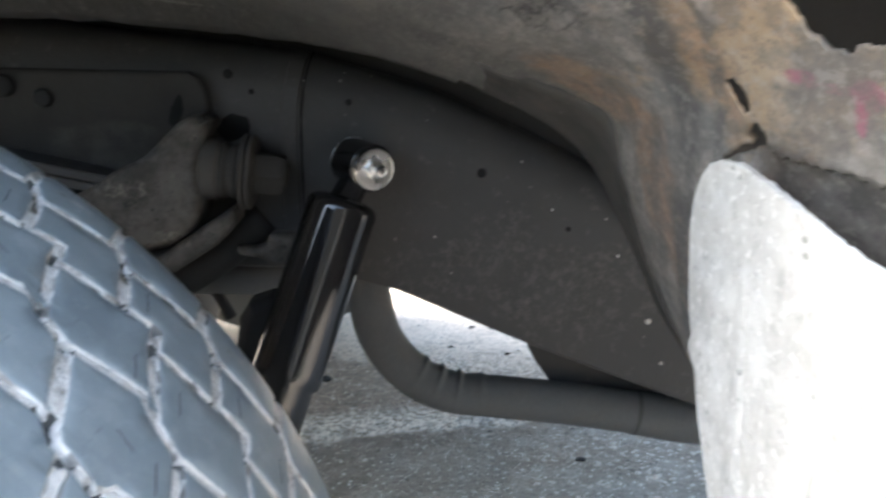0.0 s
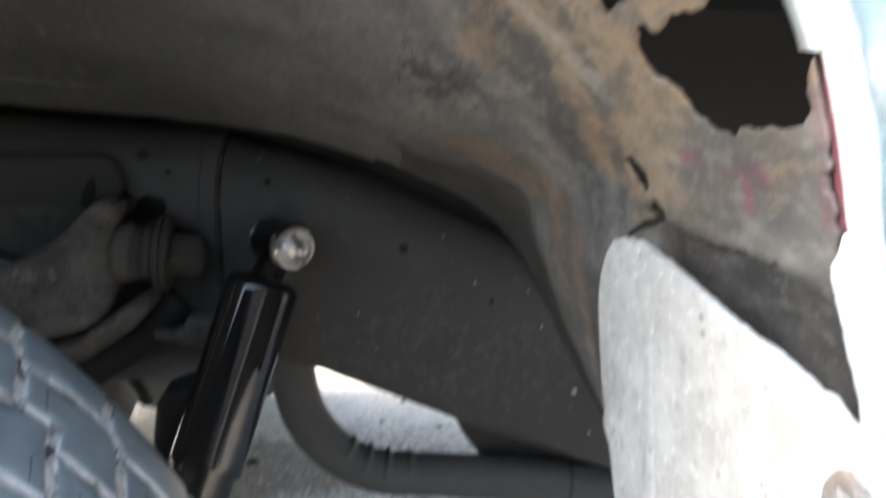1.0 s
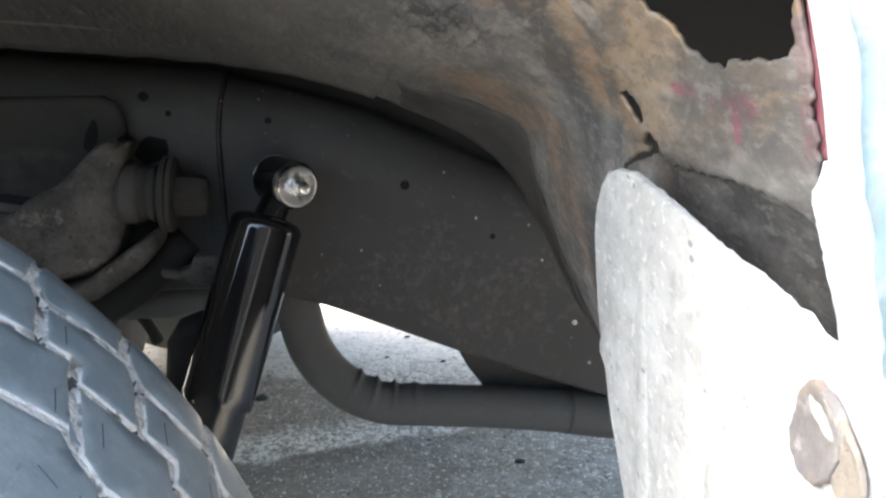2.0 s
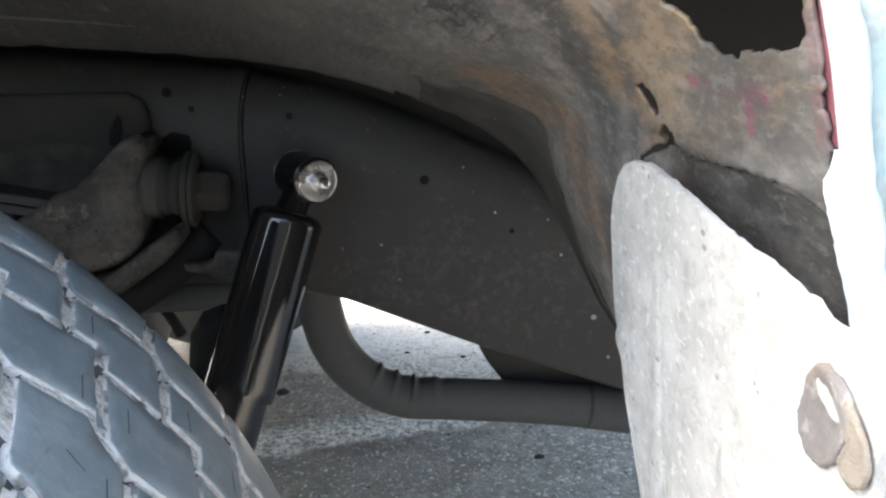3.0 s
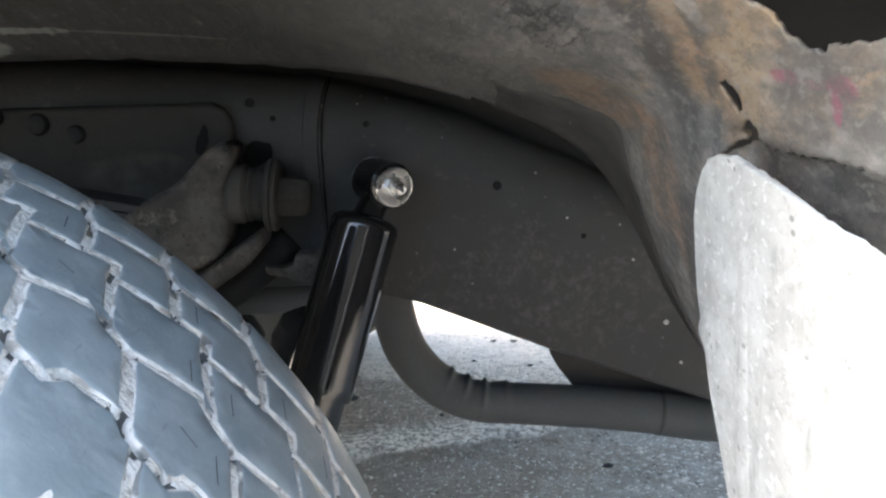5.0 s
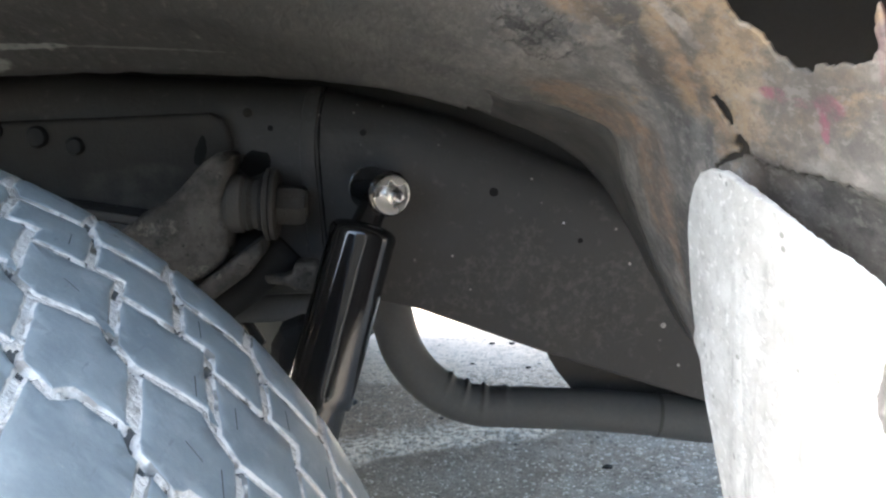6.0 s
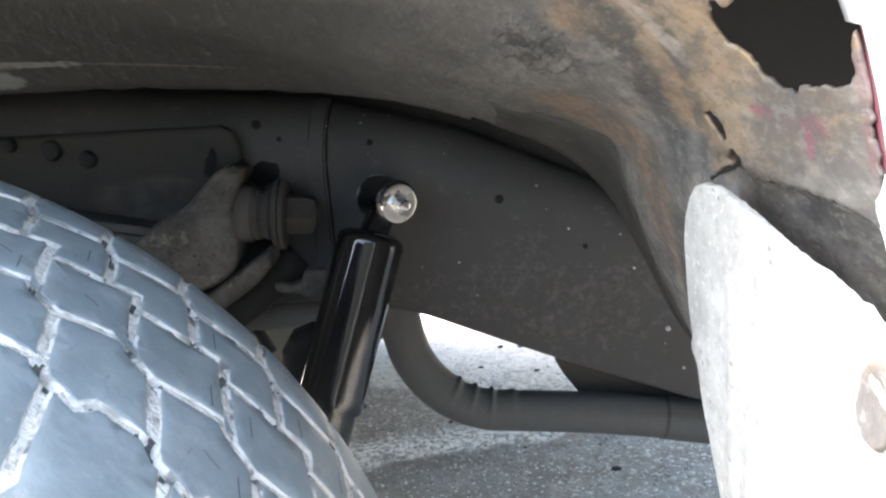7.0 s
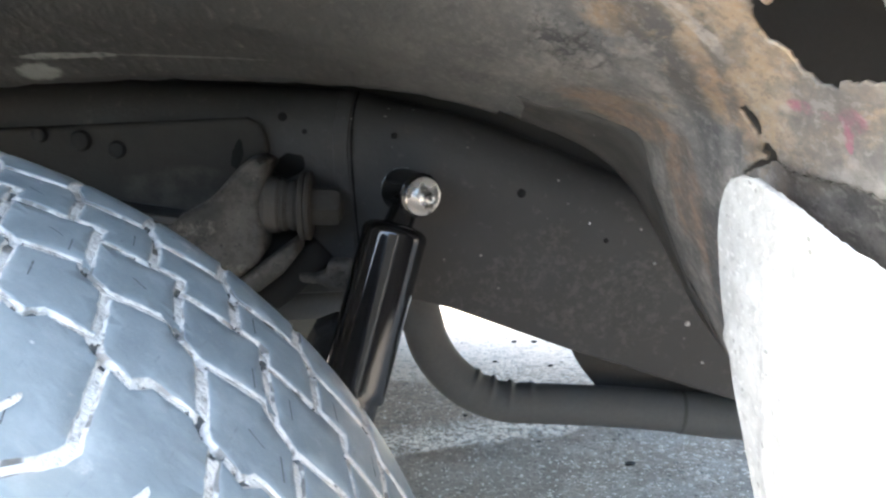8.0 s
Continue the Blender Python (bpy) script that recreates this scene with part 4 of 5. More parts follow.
UNDERCOAT = make_undercoat()
PANEL = make_panel()
lip_curve = build_housing()
build_skin(lip_curve)
floor_panel = part("bed_floor", slab("bed_floor", -2.0, 0.98, 0.745, 2.36, 0.90, 0.93), FRAME)
bed_wall = part("bed_inner_wall", slab("bed_inner_wall", -2.0, 0.98, 0.2, 0.745, 1.03, 1.06), BOUNCE_GREY)
tagged(bed_wall, "pale sheet over the wheel housing, bounces light into the cavity", "truck body", kind="structure")
tagged(floor_panel, "dark underside of the truck bed floor", "truck body", kind="structure")
far_side = part("far_bed_side", slab("far_bed_side", -2.0, 0.98, 2.36, 2.38, 0.52, 1.3), WHITE)
tagged(far_side, "white far side panel of the truck bed", "truck body", kind="structure")

far_rail = part("far_frame_rail", slab("far_frame_rail", -2.0, 0.95, 1.50, 1.58, 0.50, 0.90), FRAME)
tagged(far_rail, "dark opposite frame rail in shadow", "truck frame", kind="structure")
shelf = part("bed_side_floor", slab("bed_side_floor", 0.26, 0.72, 0.42, 0.62, 0.555, 0.565), BOUNCE_GREY)
tagged(shelf, "pale closing panel behind the wheel housing, bounces light", "truck body", kind="structure")
inner_side = part("bed_inner_side", slab("bed_inner_side", -2.0, 0.98, 0.745, 0.757, 0.933, 1.06), BOUNCE_GREY)
tagged(inner_side, "pale inner side wall of the truck bed", "truck body", kind="structure")
end_panel = part("rear_cross_panel", slab("rear_cross_panel", 0.72, 0.74, 0.2, 2.36, 0.50, 1.028), BOUNCE_GREY)
tagged(end_panel, "pale cross panel closing the bed at the rear", "truck body", kind="structure")

front_panel = part("front_cross_panel", slab("front_cross_panel", -2.02, -2.0, 0.2, 2.36, 0.34, 1.06), FRAME)
tagged(front_panel, "dark cross panel below the cab", "truck body", kind="structure")


# ---- frame rail ----
def build_frame():
    rail = thing("frame_rail", (0, 0.885, 0.38), "dusty black steel truck frame rail with small holes", "truck frame", kind="structure")
    low = [(-2.0, .60), (-.6, .555), (-.30, .542), (-.16, .540), (-.058, .517), (.099, .449), (.281, .378), (.42, .33), (.95, .33)]
    high = [(-2.0, .83), (-.449, .806), (-.335, .792), (-.161, .772), (-.009, .728), (.065, .694), (.153, .652), (.30, .58), (.95, .50)]

    def along(line, x):
        for (xa, za), (xb, zb) in zip(line, line[1:]):
            if x <= xb:
                return za + (zb - za) * (x - xa) / (xb - xa)

    verts, faces = [], []
    xs = [-2.0, -1.4, -0.9] + [-0.6 + 0.025 * i for i in range(42)] + [0.6, 0.95]
    for x in xs:
        a, b = along(low, x), along(high, x)
        prof = [(0.965, a), (0.893, a), (0.887, a + 0.003), (0.885, a + 0.008)]
        prof += [(0.885 + 0.055 * (1 - math.cos(radians(w))), b - 0.06 + 0.06 * math.sin(radians(w))) for w in (0, 15, 30, 45, 60, 75, 90)]
        prof += [(0.965, b), (0.965, b - 0.006), (0.892, b - 0.075), (0.892, a + 0.010), (0.965, a + 0.006)]
        verts += [(x, y, z) for y, z in prof]
    n = len(prof)
    for i in range(len(xs) - 1):
        faces += [(i * n + k, i * n + (k + 1) % n, (i + 1) * n + (k + 1) % n, (i + 1) * n + k) for k in range(n)]
    web = shape("channel", verts, faces)
    web.set_sharp_from_angle(angle=radians(40))
    part("channel", web, FRAME, rail)
    # a flat joint strap over the rail, with a weld bead along its rear edge
    def lean(z):
        return -0.149 + 0.014 * max(0.0, (z - 0.68) / 0.10) ** 2

    def skin_at(z, proud):
        turn = math.asin(max(0.0, min(0.98, (z - 0.712) / 0.06)))
        return Vector((0, 0.885 + 0.055 * (1 - math.cos(turn)) - proud * math.cos(turn), z + proud * math.sin(turn)))

    heights = [0.59 + 0.0085 * k for k in range(22)]
    verts, faces = [], []
    for z in heights:
        for dx, proud in ((-0.021, -0.001), (-0.0195, 0.0018), (-0.004, 0.0022), (-0.0025, -0.001)):
            q = skin_at(z, proud)
            verts.append((lean(z) + dx, q.y, q.z))
    for k in range(len(heights) - 1):
        faces += [(4 * k + c, 4 * k + c + 1, 4 * k + c + 5, 4 * k + c + 4) for c in range(3)]
    part("joint_strap", shape("joint_strap", verts, faces, False), FRAME, rail, "flat painted strap over the rail joint")
    bead = [skin_at(z, 0.001) + Vector((lean(z) + 0.0005, 0, 0)) for z in heights]
    part("weld_seam", tube("weld_seam", bead, lambda t, w: 0.0011 + 0.0003 * math.sin(t * 160), 10), VOID, rail, "dark weld seam")
    plate_ob = part("gusset_plate", plate("gusset_plate", [(-.75, .62), (-.262, .62), (-.245, .66), (-.238, .72), (-.240, .735), (-.246, .745), (-.258, .752), (-.75, .762)], 0.013, 0.8715), PLATE_BLACK, rail, "dark riveted spring hanger plate")
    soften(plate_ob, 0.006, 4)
    # raised black discs stand in for the shaded inside of holes and hollows
    for x, z, r in ((.041, .646, .005), (-.098, .720, .0035), (-.221, .749, .005), (-.198, .731, .003), (.135, .585, .003)):
        part("hole", lathe("hole", (x, 0.8856, z), (0, -1, 0), [(0, r), (0.0008, r), (0.0012, r * 0.85)], 16), VOID, rail, "dark drilled hole")
    for x, z, r, y, tall, slant in ((-.218, .694, .017, .8860, 0.8, 0.1), (-.272, .712, .008, .8722, 1.7, 1.0)):
        hollow = part("hollow", lathe("hollow", (x, y, z), (0, -1, 0), [(0, r), (0.0012, r), (0.0014, r * 0.9)], 24), VOID, rail, "dark round hollow")
        for v in hollow.data.vertices:
            v.co.z = z + (v.co.z - z) * tall + (v.co.x - x) * slant
            v.co += Vector((noise.noise(v.co * 130), 0, noise.noise(v.co * 130 + Vector((5, 0, 0))))) * 0.004
    for x, z, r in ((.2275, .4795, .0036), (.117, .6065, .0016), (.19, .555, .0018), (.245, .43, .002)):
        part("paint_fleck", lathe("paint_fleck", (x, 0.8865, z), (0, -1, 0), [(0, r), (0.003, r * 0.8), (0.004, r * 0.3)], 10), FLAP, rail, "splash of white paint")
    for x, z, r in ((-.406, .726, .010), (-.445, .7385, .012), (-.490, .748, .009)):
        part("rivet", lathe("rivet", (x, 0.8725, z), (0, -1, 0), [(0, r), (0.004, r), (0.008, r * 0.8), (0.010, r * 0.35)], 20), BLACK, rail, "dark rivet head")


build_frame()


# ---- shock absorber ----
def build_shock():
    top, foot = Vector((-0.0985, 0.822, 0.627)), Vector((-0.1555, 0.767, 0.4605))
    shock = thing("shock_absorber", (foot.x, foot.y, 0.42), "glossy black new shock absorber bolted to the frame rail", "shock absorber")
    d = (foot - top).normalized()
    long = (foot - top).length
    part("body", lathe("body", top, d, [(-0.005, 0.021), (-0.003, 0.029), (0.001, 0.0338), (0.005, 0.0352), (0.009, 0.0356), (0.012, 0.0350), (long - 0.012, 0.0350), (long - 0.008, 0.0358), (long, 0.0345)], 72), GLOSS, shock)
    part("piston_rod", lathe("piston_rod", foot - d * 0.005, d, [(0, 0.0305), (0.14, 0.0305), (0.145, 0.027)], 48), TUBE, shock, "lower damper tube, satin dark grey")
    axis = Vector((-0.50, 0.865, 0.03)).normalized()
    front = Vector((-0.0662, 0.822, 0.6602))
    eye = part("eye", lathe("eye", front + axis * 0.006, axis, [(0, 0.021), (0.002, 0.024), (0.050, 0.024), (0.052, 0.021)], 40), GLOSS, shock)
    part("sleeve_end", lathe("sleeve_end", front + axis * 0.056, axis, [(-0.002, 0.0225), (-0.001, 0.0242), (0.001, 0.0242), (0.002, 0.0225)], 40), ZINC, shock, "thin bright sleeve end")
    hub = front + axis * 0.03
    part("neck", lathe("neck", hub, top - hub, [(0, 0.014), ((top - hub).length, 0.016)], 30), GLOSS, shock)
    washer = part("washer", lathe("washer", front + axis * 0.004, -axis, [(0, 0.0195), (0.002, 0.0208), (0.004, 0.0200), (0.0044, 0.016), (0.0036, 0.0125), (0.0036, 0.004)], 48), ZINC, shock, "bright zinc dished washer")
    nut = part("nut", hexagon("nut", front - axis * 0.0005, -axis, 0.0092, 0.0045), ZINC, shock, "zinc nut")
    part("stud", lathe("stud", front - axis * 0.004, -axis, [(0, 0.0058), (0.010, 0.0058), (0.0115, 0.0048), (0.012, 0.003)], 20), ZINC, nut)
    return shock


build_shock()


# ---- suspension arm end with bushing ----
def build_arm():
    arm = thing("suspension_bracket", (-0.27, 0.84, 0.60), "dusty cast suspension bracket with a rubber bushing and a large bolt", "suspension part")
    outline = [(-.42, .60), (-.36, .635), (-.331, .655), (-.301, .667), (-.280, .686), (-.258, .706), (-.243, .714), (-.231, .713), (-.228, .703), (-.236, .686), (-.246, .65), (-.243, .618), (-.247, .603), (-.275, .580), (-.32, .575), (-.40, .57)]
    bm = bmesh.new()
    bm.from_mesh(plate("casting", outline, 0.055, 0.822))
    bmesh.ops.bevel(bm, geom=list(bm.edges), offset=0.009, segments=4, affect="EDGES", profile=0.5)
    bmesh.ops.triangulate(bm, faces=bm.faces)
    bmesh.ops.subdivide_edges(bm, edges=[e for e in bm.edges if e.calc_length() > 0.02], cuts=2, use_grid_fill=True)
    for v in bm.verts:
        k = v.co * 28
        v.co += Vector((noise.noise(k), noise.noise(k + Vector((5, 0, 0))), noise.noise(k + Vector((0, 5, 0))))) * 0.0035
    for f in bm.faces:
        f.smooth = True
    part("casting", bm, CAST, arm)
    ax = Vector((0.985, 0.05, -0.09)).normalized()
    o = Vector((-0.234, 0.852, 0.656))
    part("bushing_sleeve", lathe("bushing_sleeve", o, ax, [(-0.012, 0.026), (-0.006, 0.031), (0.006, 0.0315), (0.009, 0.029), (0.009, 0.024)], 36), DUSTY, arm, "pale dusty steel sleeve end")
    part("bushing", lathe("bushing", o, ax, [(0.006, 0.027), (0.013, 0.029), (0.018, 0.026), (0.024, 0.0285), (0.030, 0.027)], 36), OLD_IRON, arm, "dark rubber bushing")
    part("washer", lathe("washer", o + ax * 0.029, ax, [(0, 0.034), (0.002, 0.0385), (0.006, 0.039), (0.0075, 0.0365), (0.0085, 0.0385), (0.012, 0.0385), (0.014, 0.035), (0.014, 0.018)], 40), OLD_IRON, arm, "thick dusty double washer")
    nut = part("nut", hexagon("nut", o + ax * 0.042, ax, 0.0225, 0.031), OLD_IRON, arm, "large dusty hex nut")
    part("bolt_end", lathe("bolt_end", o + ax * 0.072, ax, [(0, 0.015), (0.003, 0.0145), (0.004, 0.012)], 20), OLD_IRON, nut)
    lower = plate("lower_lug", [(-.33, .565), (-.285, .572), (-.235, .605), (-.208, .622), (-.205, .607), (-.225, .585), (-.27, .556), (-.32, .545)], 0.05, 0.815)
    soften(part("lower_lug", lower, CAST, arm, "lug with scraped bare edges"), 0.006, 3)
    return arm


build_arm()


def build_spring():
    spring = thing("leaf_spring", (-0.6, 0.86, 0.56), "dark dusty leaf spring beside the frame rail", "leaf spring")
    for k, (x1, drop) in enumerate(((-0.295, 0.0), (-0.33, 0.011), (-0.37, 0.022))):
        verts, faces = [], []
        n = 14
        for i in range(n + 1):
            x = -1.2 + (x1 + 1.2) * i / n
            z = 0.646 + 0.21 * (-0.349 - x) * (1 if x > -0.75 else 0.3) - drop + (0.0 if x > -0.75 else 0.06)
            verts += [(x, 0.830, z), (x, 0.872, z), (x, 0.872, z + 0.0095), (x, 0.830, z + 0.0095)]
        for i in range(n):
            for c in range(4):
                faces.append((4 * i + c, 4 * i + (c + 1) % 4, 4 * i + 4 + (c + 1) % 4, 4 * i + 4 + c))
        faces += [(3, 2, 1, 0), (4 * n, 4 * n + 1, 4 * n + 2, 4 * n + 3)]
        soften(part("leaf", shape("leaf", verts, faces, False), FRAME, spring), 0.002)


build_spring()


# ---- axle parts seen below the bracket ----
def build_axle():
    axle = thing("axle", (-0.442, 0.9, 0.40), "dark grimy rear axle housing with brackets", "axle")
    part("axle_tube", lathe("axle_tube", (-0.442, 0.46, 0.40), (0, 1, 0), [(0, 0.06), (0.02, 0.045), (1.64, 0.045), (1.66, 0.06)], 32), FRAME, axle)
    part("differential", lathe("differential", (-0.442, 1.09, 0.40), (0, 1, 0), [(0, 0.05), (0.02, 0.07), (0.06, 0.098), (0.12, 0.105), (0.18, 0.098), (0.22, 0.07), (0.24, 0.05)], 40), FRAME, axle, "round dark differential housing")
    return axle


build_axle()
sill = part("bed_support", plate("bed_support", [(-2.0, .70), (-.16, .66), (.153, .55), (.22, .53), (.22, .899), (-2.0, .899)], 0.014, 0.968), BLACK)
tagged(sill, "black bed support standing on the frame rail", "truck body", kind="structure")
# added panel, lighter than the support, to brighten the view through the rust hole
BACKING_GREY = make_plain("grey hole backing", (0.068, 0.067, 0.066), (0.105, 0.104, 0.103), 0.8, 0.0, 20, 0.1)
backing = part("bed_brace", plate("bed_brace", [(.221, .53), (.55, .44), (.715, .44), (.715, .899), (.221, .899)], 0.014, 0.968), BACKING_GREY)
tagged(backing, "added grey panel that brightens the inside of the rust hole", "truck body", kind="structure")
cross = part("cross_tube", lathe("cross_tube", (-0.60, 0.955, 0.512), (1, 0, 0), [(0, 0.022), (0.42, 0.022), (0.44, 0.018)], 28), PIPE)
tagged(cross, "dull grey cross tube below the frame rail", "tube")
mount = part("bump_stop", plate("bump_stop", [(-.212, .475), (-.207, .510), (-.196, .527), (-.175, .534), (-.140, .53), (-.178, .36), (-.218, .36)], 0.05, 0.80), BLACK)
tagged(soften(mount, 0.016, 5), "black rubber bump stop beside the shock absorber", "bump stop")
hanger = part("hanger_bracket", plate("hanger_bracket", [(-.180, .589), (-.155, .587), (-.160, .553), (-.182, .556), (-.190, .562), (-.214, .566), (-.215, .577), (-.195, .574), (-.184, .576)], 0.025, 0.848), CAST)
tagged(soften(hanger, 0.004), "scraped steel hanger bracket under the frame", "bracket")
rod = part("stay_rod", tube("stay_rod", spline([(-.36, .86, .50), (-.30, .865, .525), (-.24, .87, .56), (-.19, .88, .60)], 6), 0.021), BLACK)
tagged(rod, "black rubber-covered stay rod under the bracket", "rod")


hose = part("brake_hose", tube("brake_hose", spline([(-.315, .95, .56), (-.292, .952, .515), (-.272, .95, .498), (-.259, .948, .480), (-.252, .95, .462)], 6), lambda t, w: 0.004 + 0.0035 * t, 12), BLACK)
tagged(hose, "short black rubber hose end under the frame rail", "hose")


# ---- tailpipe ----
def build_tailpipe():
    pipe = thing("tailpipe", (0.1, 1.0, 0.30), "dull grey steel tailpipe bent under the frame rail", "exhaust pipe")
    path = spline([(-.16, 1.02, .66), (-.115, 1.01, .56), (-.096, 1.0, .492), (-.080, 1.0, .422), (-.045, 1.0, .373), (.004, 1.0, .345), (.062, 1.0, .337), (.157, 1.0, .327), (.245, 1.0, .314), (.33, 1.0, .300), (.50, 1.0, .29)], 26)
    n = len(path)

    def girth(t, w):
        """Even bore with crimp ribs on the inside of the bend."""
        x, r = path[round(t * (n - 1))].x, 0.0275
        inner = max(0.0, -math.sin(w)) ** 0.7
        for at, high in ((-0.036, 0.0030), (-0.011, 0.0040), (0.017, 0.0042), (0.047, 0.0022)):
            r += (high * inner + 0.0003) * math.exp(-((x - at) / 0.0032) ** 2) - 0.0012 * inner * math.exp(-((x - at - 0.008) / 0.005) ** 2)
        return r + (0.0012 if x > 0.245 else 0.0)

    part("pipe", tube("pipe", path, girth, 36), PIPE, pipe)
    part("clamp_seam", lathe("clamp_seam", (0.245, 1.0, 0.3145), (1, 0, -0.16), [(0, 0.0288), (0.003, 0.0294), (0.005, 0.0288)], 36), FRAME, pipe, "dark joint where the pipes slip together")


build_tailpipe()
tow = part("frame_bracket", plate("frame_bracket", [(.108, .44), (.111, .39), (.121, .371), (.139, .345), (.150, .30), (.45, .28), (.45, .40), (.20, .46)], 0.02, 1.032), FRAME)
tagged(soften(tow, 0.003), "dark steel bracket under the frame rail", "bracket")


# ---- mud flap ----
def build_flap():
    flap = thing("mud_flap", (0.10, 0.24, 0.45), "weathered white mud flap with dirt specks and a rusted screw hole", "mud flap")
    outline = [(.130, .7375), (.148, .7397), (.1545, .7400), (.160, .7424), (.175, .7432), (.19, .7441), (.205, .7456), (.226, .7480), (.25, .7509), (.284, .7535), (.304, .752), (.318, .7485), (.328, .742), (.335, .732), (.338, .718), (.336, .70), (.3315, .687), (.3265, .6765), (.3285, .672), (.3275, .668), (.317, .6645), (.3085, .657), (.2985, .642), (.290, .629), (.2805, .6172), (.267, .60), (.25, .57), (.235, .52), (.225, .44), (.13, .44)]
    def place(a, b, d):
        bow = 0.0016 * noise.noise(Vector((a * 30, b * 25, 0)))
        return (0.100 + d + bow + 0.05 * max(0.0, a - 0.29) ** 1.2, a, b)
    bm = bmesh.new()
    edge = []
    for i, (a, b) in enumerate(outline):
        a2, b2 = outline[(i + 1) % len(outline)]
        steps = max(1, round(math.hypot(a2 - a, b2 - b) / 0.003)) if b > 0.5 else 1
        for k in range(steps):
            p, q = a + (a2 - a) * k / steps, b + (b2 - b) * k / steps
            worn = 0.0011 if q > 0.74 and p < 0.29 else 0.0005
            edge.append((p, q + worn * noise.noise(Vector((p * 190, q * 190, 3)))))
    bm.from_mesh(plate("sheet", edge, 0.0035, place=place))
    ob = part("sheet", bm, FLAP, flap)
    soften(ob, 0.0008)

    def scab(name, outline, thick, material, label, x0=0.0996):
        """A raised crust on the flap's face, its rim uneven."""
        rim = []
        for i, (a, b) in enumerate(outline):
            a2, b2 = outline[(i + 1) % len(outline)]
            for k in range(4):
                p = Vector((a + (a2 - a) * k / 4, b + (b2 - b) * k / 4))
                key = Vector((p.x * 500, p.y * 500, 1))
                rim.append((p.x + 0.0005 * noise.noise(key), p.y + 0.0005 * noise.noise(key + Vector((7, 0, 0)))))
        ca, cb = sum(p[0] for p in rim) / len(rim), sum(p[1] for p in rim) / len(rim)
        verts, faces = [], []
        rings = ((1.0, 0.0), (0.97, 0.7), (0.90, 1.0), (0.72, 0.75), (0.45, 0.55), (0.2, 0.6))
        for size, lift in rings:
            for a, b in rim:
                a, b = ca + (a - ca) * size, cb + (b - cb) * size
                verts.append((x0 - thick * lift - 0.0004 * noise.noise(Vector((a * 300, b * 300, 0))), a, b))
        n = len(rim)
        for k in range(len(rings) - 1):
            faces += [(k * n + i, k * n + (i + 1) % n, (k + 1) * n + (i + 1) % n, (k + 1) * n + i) for i in range(n)]
        faces.append(tuple(range((len(rings) - 1) * n, len(rings) * n)))
        return part(name, shape(name, verts, faces), material, flap, label)

    scab("screw_washer", [(.1589, .7160), (.1570, .7210), (.1555, .7270), (.1525, .7305), (.1485, .7318), (.1430, .7305), (.1390, .7285), (.1365, .7240), (.1375, .7190), (.1405, .7130), (.1459, .7081), (.1505, .7072), (.1546, .7082), (.1577, .7120)], 0.0018, CRUST, "grey corroded washer")
    scab("rust_lobe", [(.1393, .7280), (.1360, .7262), (.1324, .7238), (.1300, .7200), (.1289, .7165), (.1305, .7120), (.1342, .7098), (.1390, .7105), (.1405, .7130), (.1375, .7190)], 0.0012, RUST, "tan flaking rust beside the washer", 0.0990)
    # the soft highlight on the screw is a pale raised patch
    scab("screw_highlight", [(.1510, .7275), (.1465, .7268), (.1420, .7235), (.1405, .7212), (.1435, .7218), (.1475, .7240)], 0.0008, PALE, "pale raised patch for the highlight on the screw", 0.0984)
    return flap


build_flap()


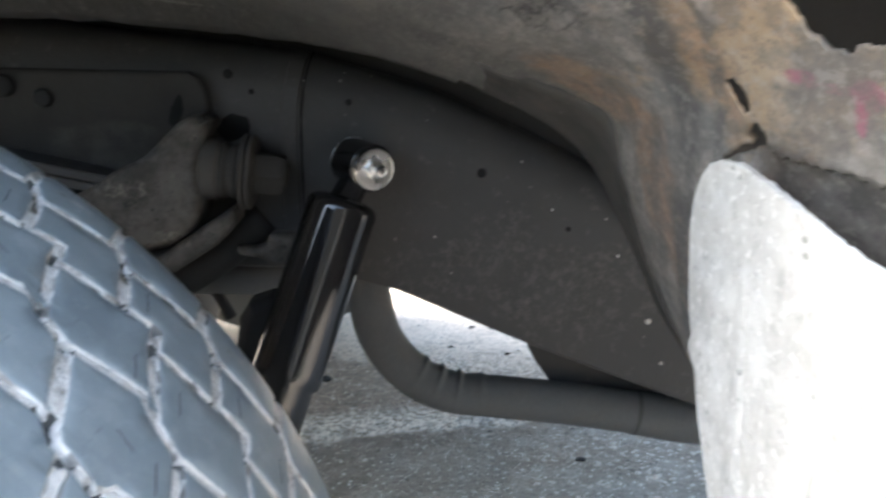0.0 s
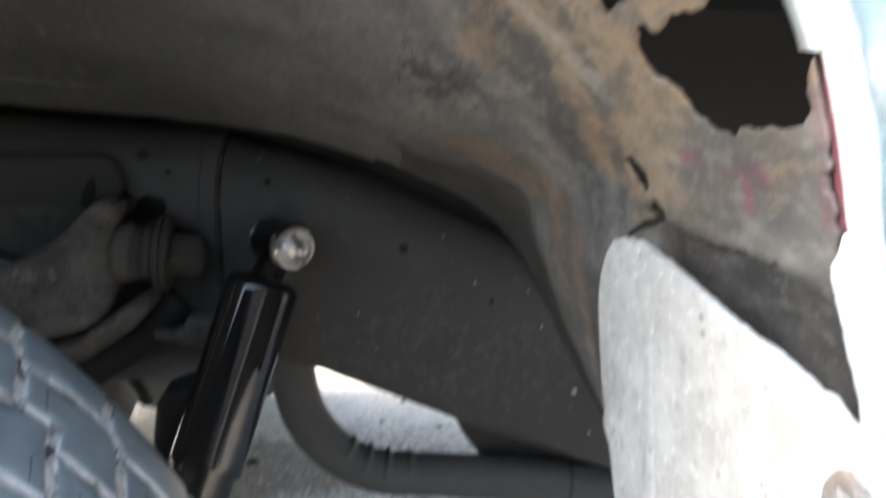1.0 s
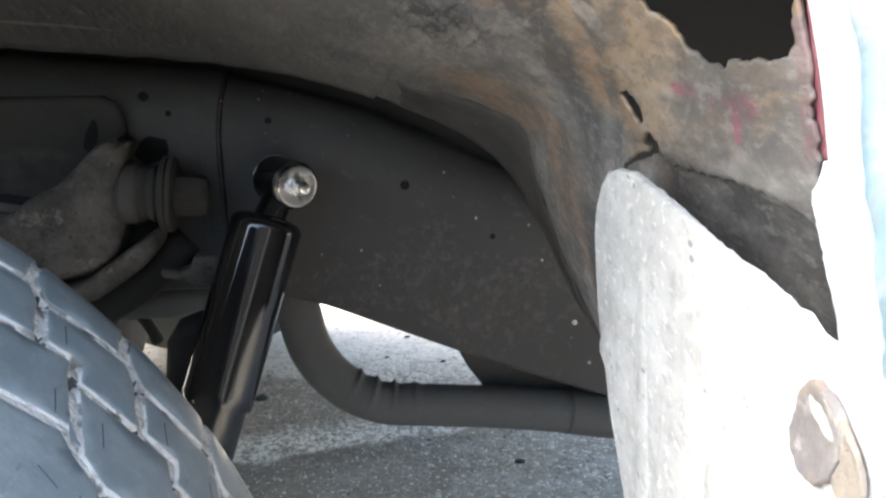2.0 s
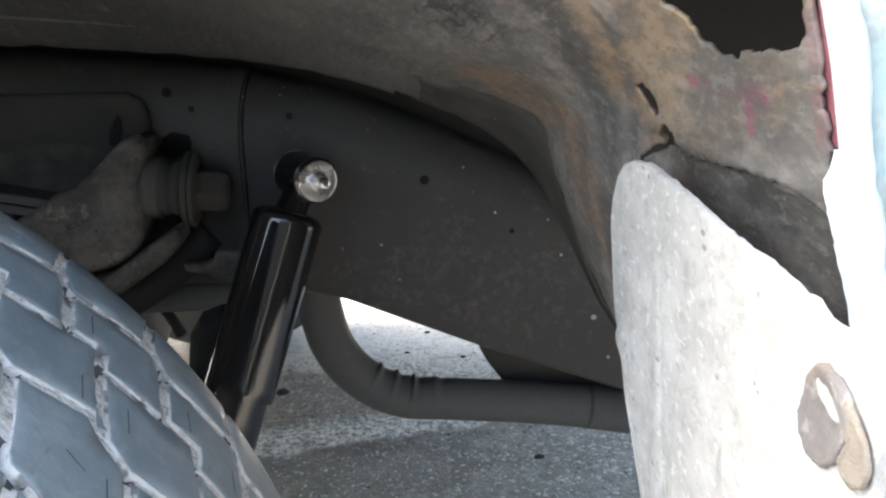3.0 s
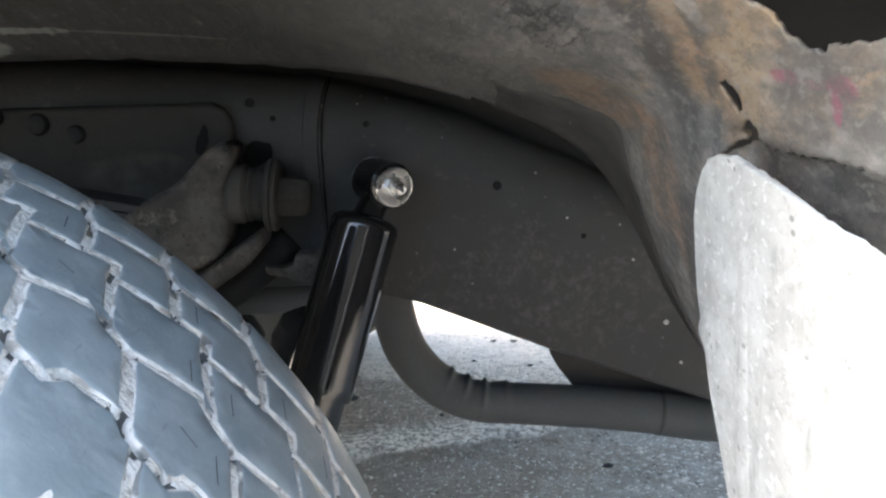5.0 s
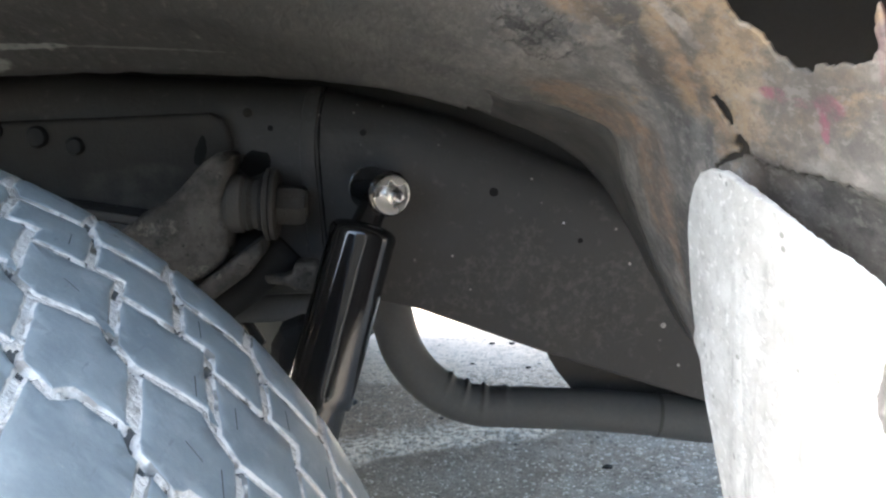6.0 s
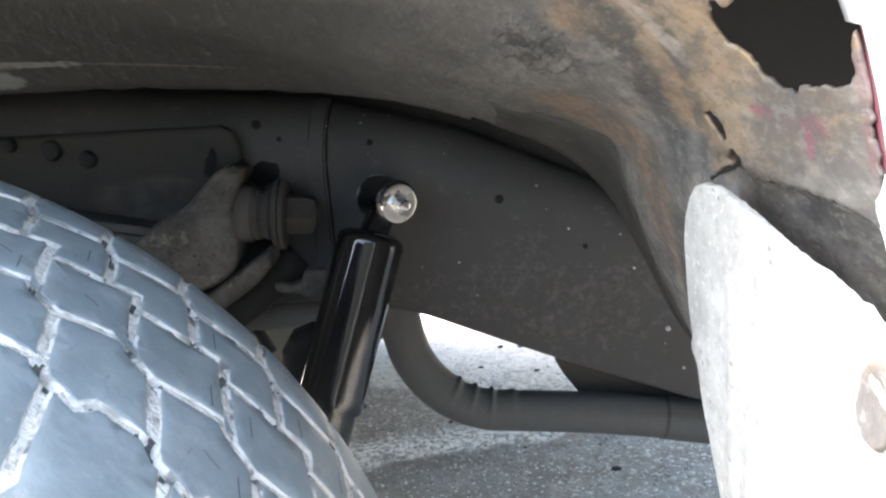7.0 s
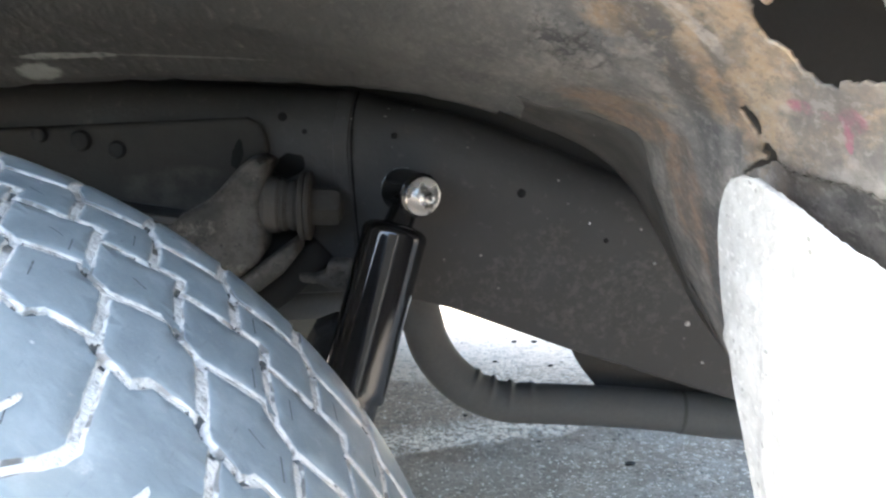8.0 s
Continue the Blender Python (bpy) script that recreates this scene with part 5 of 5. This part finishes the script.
# ---- grit and debris on the ground ----
def build_debris():
    rnd = random.Random(7)

    def stone(centre, size, squash):
        bm = bmesh.new()
        bmesh.ops.create_icosphere(bm, subdivisions=1, radius=size)
        for v in bm.verts:
            v.co *= 1 + 0.35 * noise.noise(v.co * (1.2 / size) + Vector(centre) * 40)
            v.co = Vector((v.co.x, v.co.y * rnd.uniform(0.7, 0.8), v.co.z * squash)) + Vector(centre)
        return bm

    for x, y, size in ((.133, 2.15, .010), (.078, 2.16, .009), (-.272, 1.81, .018), (.02, 2.02, .007), (.16, 1.97, .007), (.26, 1.44, .012), (-.06, 1.70, .006)):
        ob = part("debris", stone((x, y, size * 0.25), size, 0.4), BLACK)
        tagged(ob, "small dark flake of debris lying on the concrete", "debris", group="debris on the concrete")
    verts, faces = [], []
    for _ in range(2600):
        x, y = rnd.uniform(-0.5, 0.75), 1.2 + 1.2 * rnd.random() ** 1.4
        r = rnd.uniform(0.0012, 0.0032) * (1.6 if rnd.random() < 0.06 else 1.0)
        k = len(verts)
        z = 0.006 * noise.noise(Vector((x * 3, y * 3, 0))) - (0.011 if y < 1.57 + 0.18 * x else 0.0)
        for dx, dy, dz in ((1, 0, 0), (-0.5, 0.85, 0), (-0.5, -0.85, 0), (0.1, 0.1, 0.9)):
            verts.append((x + r * dx * rnd.uniform(0.7, 1.3), y + r * dy, z - 0.0005 + r * dz))
        faces += [(k, k + 1, k + 3), (k + 1, k + 2, k + 3), (k + 2, k, k + 3)]
    for _ in range(420):
        x, y = rnd.gauss(0.32, 0.17), rnd.gauss(1.45, 0.10)
        r = 0.0012 + 0.0042 * rnd.random() ** 2.5
        k, turn = len(verts), rnd.uniform(0, 6.28)
        z = 0.006 * noise.noise(Vector((x * 3, y * 3, 0))) - (0.011 if y < 1.57 + 0.18 * x else 0.0)
        for i in range(5):
            w = turn + 1.257 * i
            verts.append((x + 1.3 * r * math.cos(w) * rnd.uniform(0.6, 1.2), y + r * math.sin(w) * rnd.uniform(0.6, 1.2), z - 0.001))
        verts.append((x, y, z + r * rnd.uniform(0.25, 0.6)))
        faces += [(k + i, k + (i + 1) % 5, k + 5) for i in range(5)]
    for _ in range(70):
        x, y = rnd.gauss(0.40, 0.14), rnd.gauss(1.42, 0.07)
        r = rnd.uniform(0.0025, 0.0055)
        k, turn = len(verts), rnd.uniform(0, 6.28)
        z = 0.006 * noise.noise(Vector((x * 3, y * 3, 0))) - (0.011 if y < 1.57 + 0.18 * x else 0.0)
        for i in range(6):
            w = turn + 1.047 * i
            verts.append((x + 1.4 * r * math.cos(w) * rnd.uniform(0.5, 1.2), y + r * math.sin(w) * rnd.uniform(0.5, 1.2), z - 0.001))
        verts.append((x + 0.3 * r, y, z + r * rnd.uniform(0.3, 0.8)))
        faces += [(k + i, k + (i + 1) % 6, k + 6) for i in range(6)]
    ob = part("grit", shape("grit", verts, faces, False), GRIT)
    tagged(ob, "pale loose grit scattered over the concrete", "grit", kind="stuff")


build_debris()
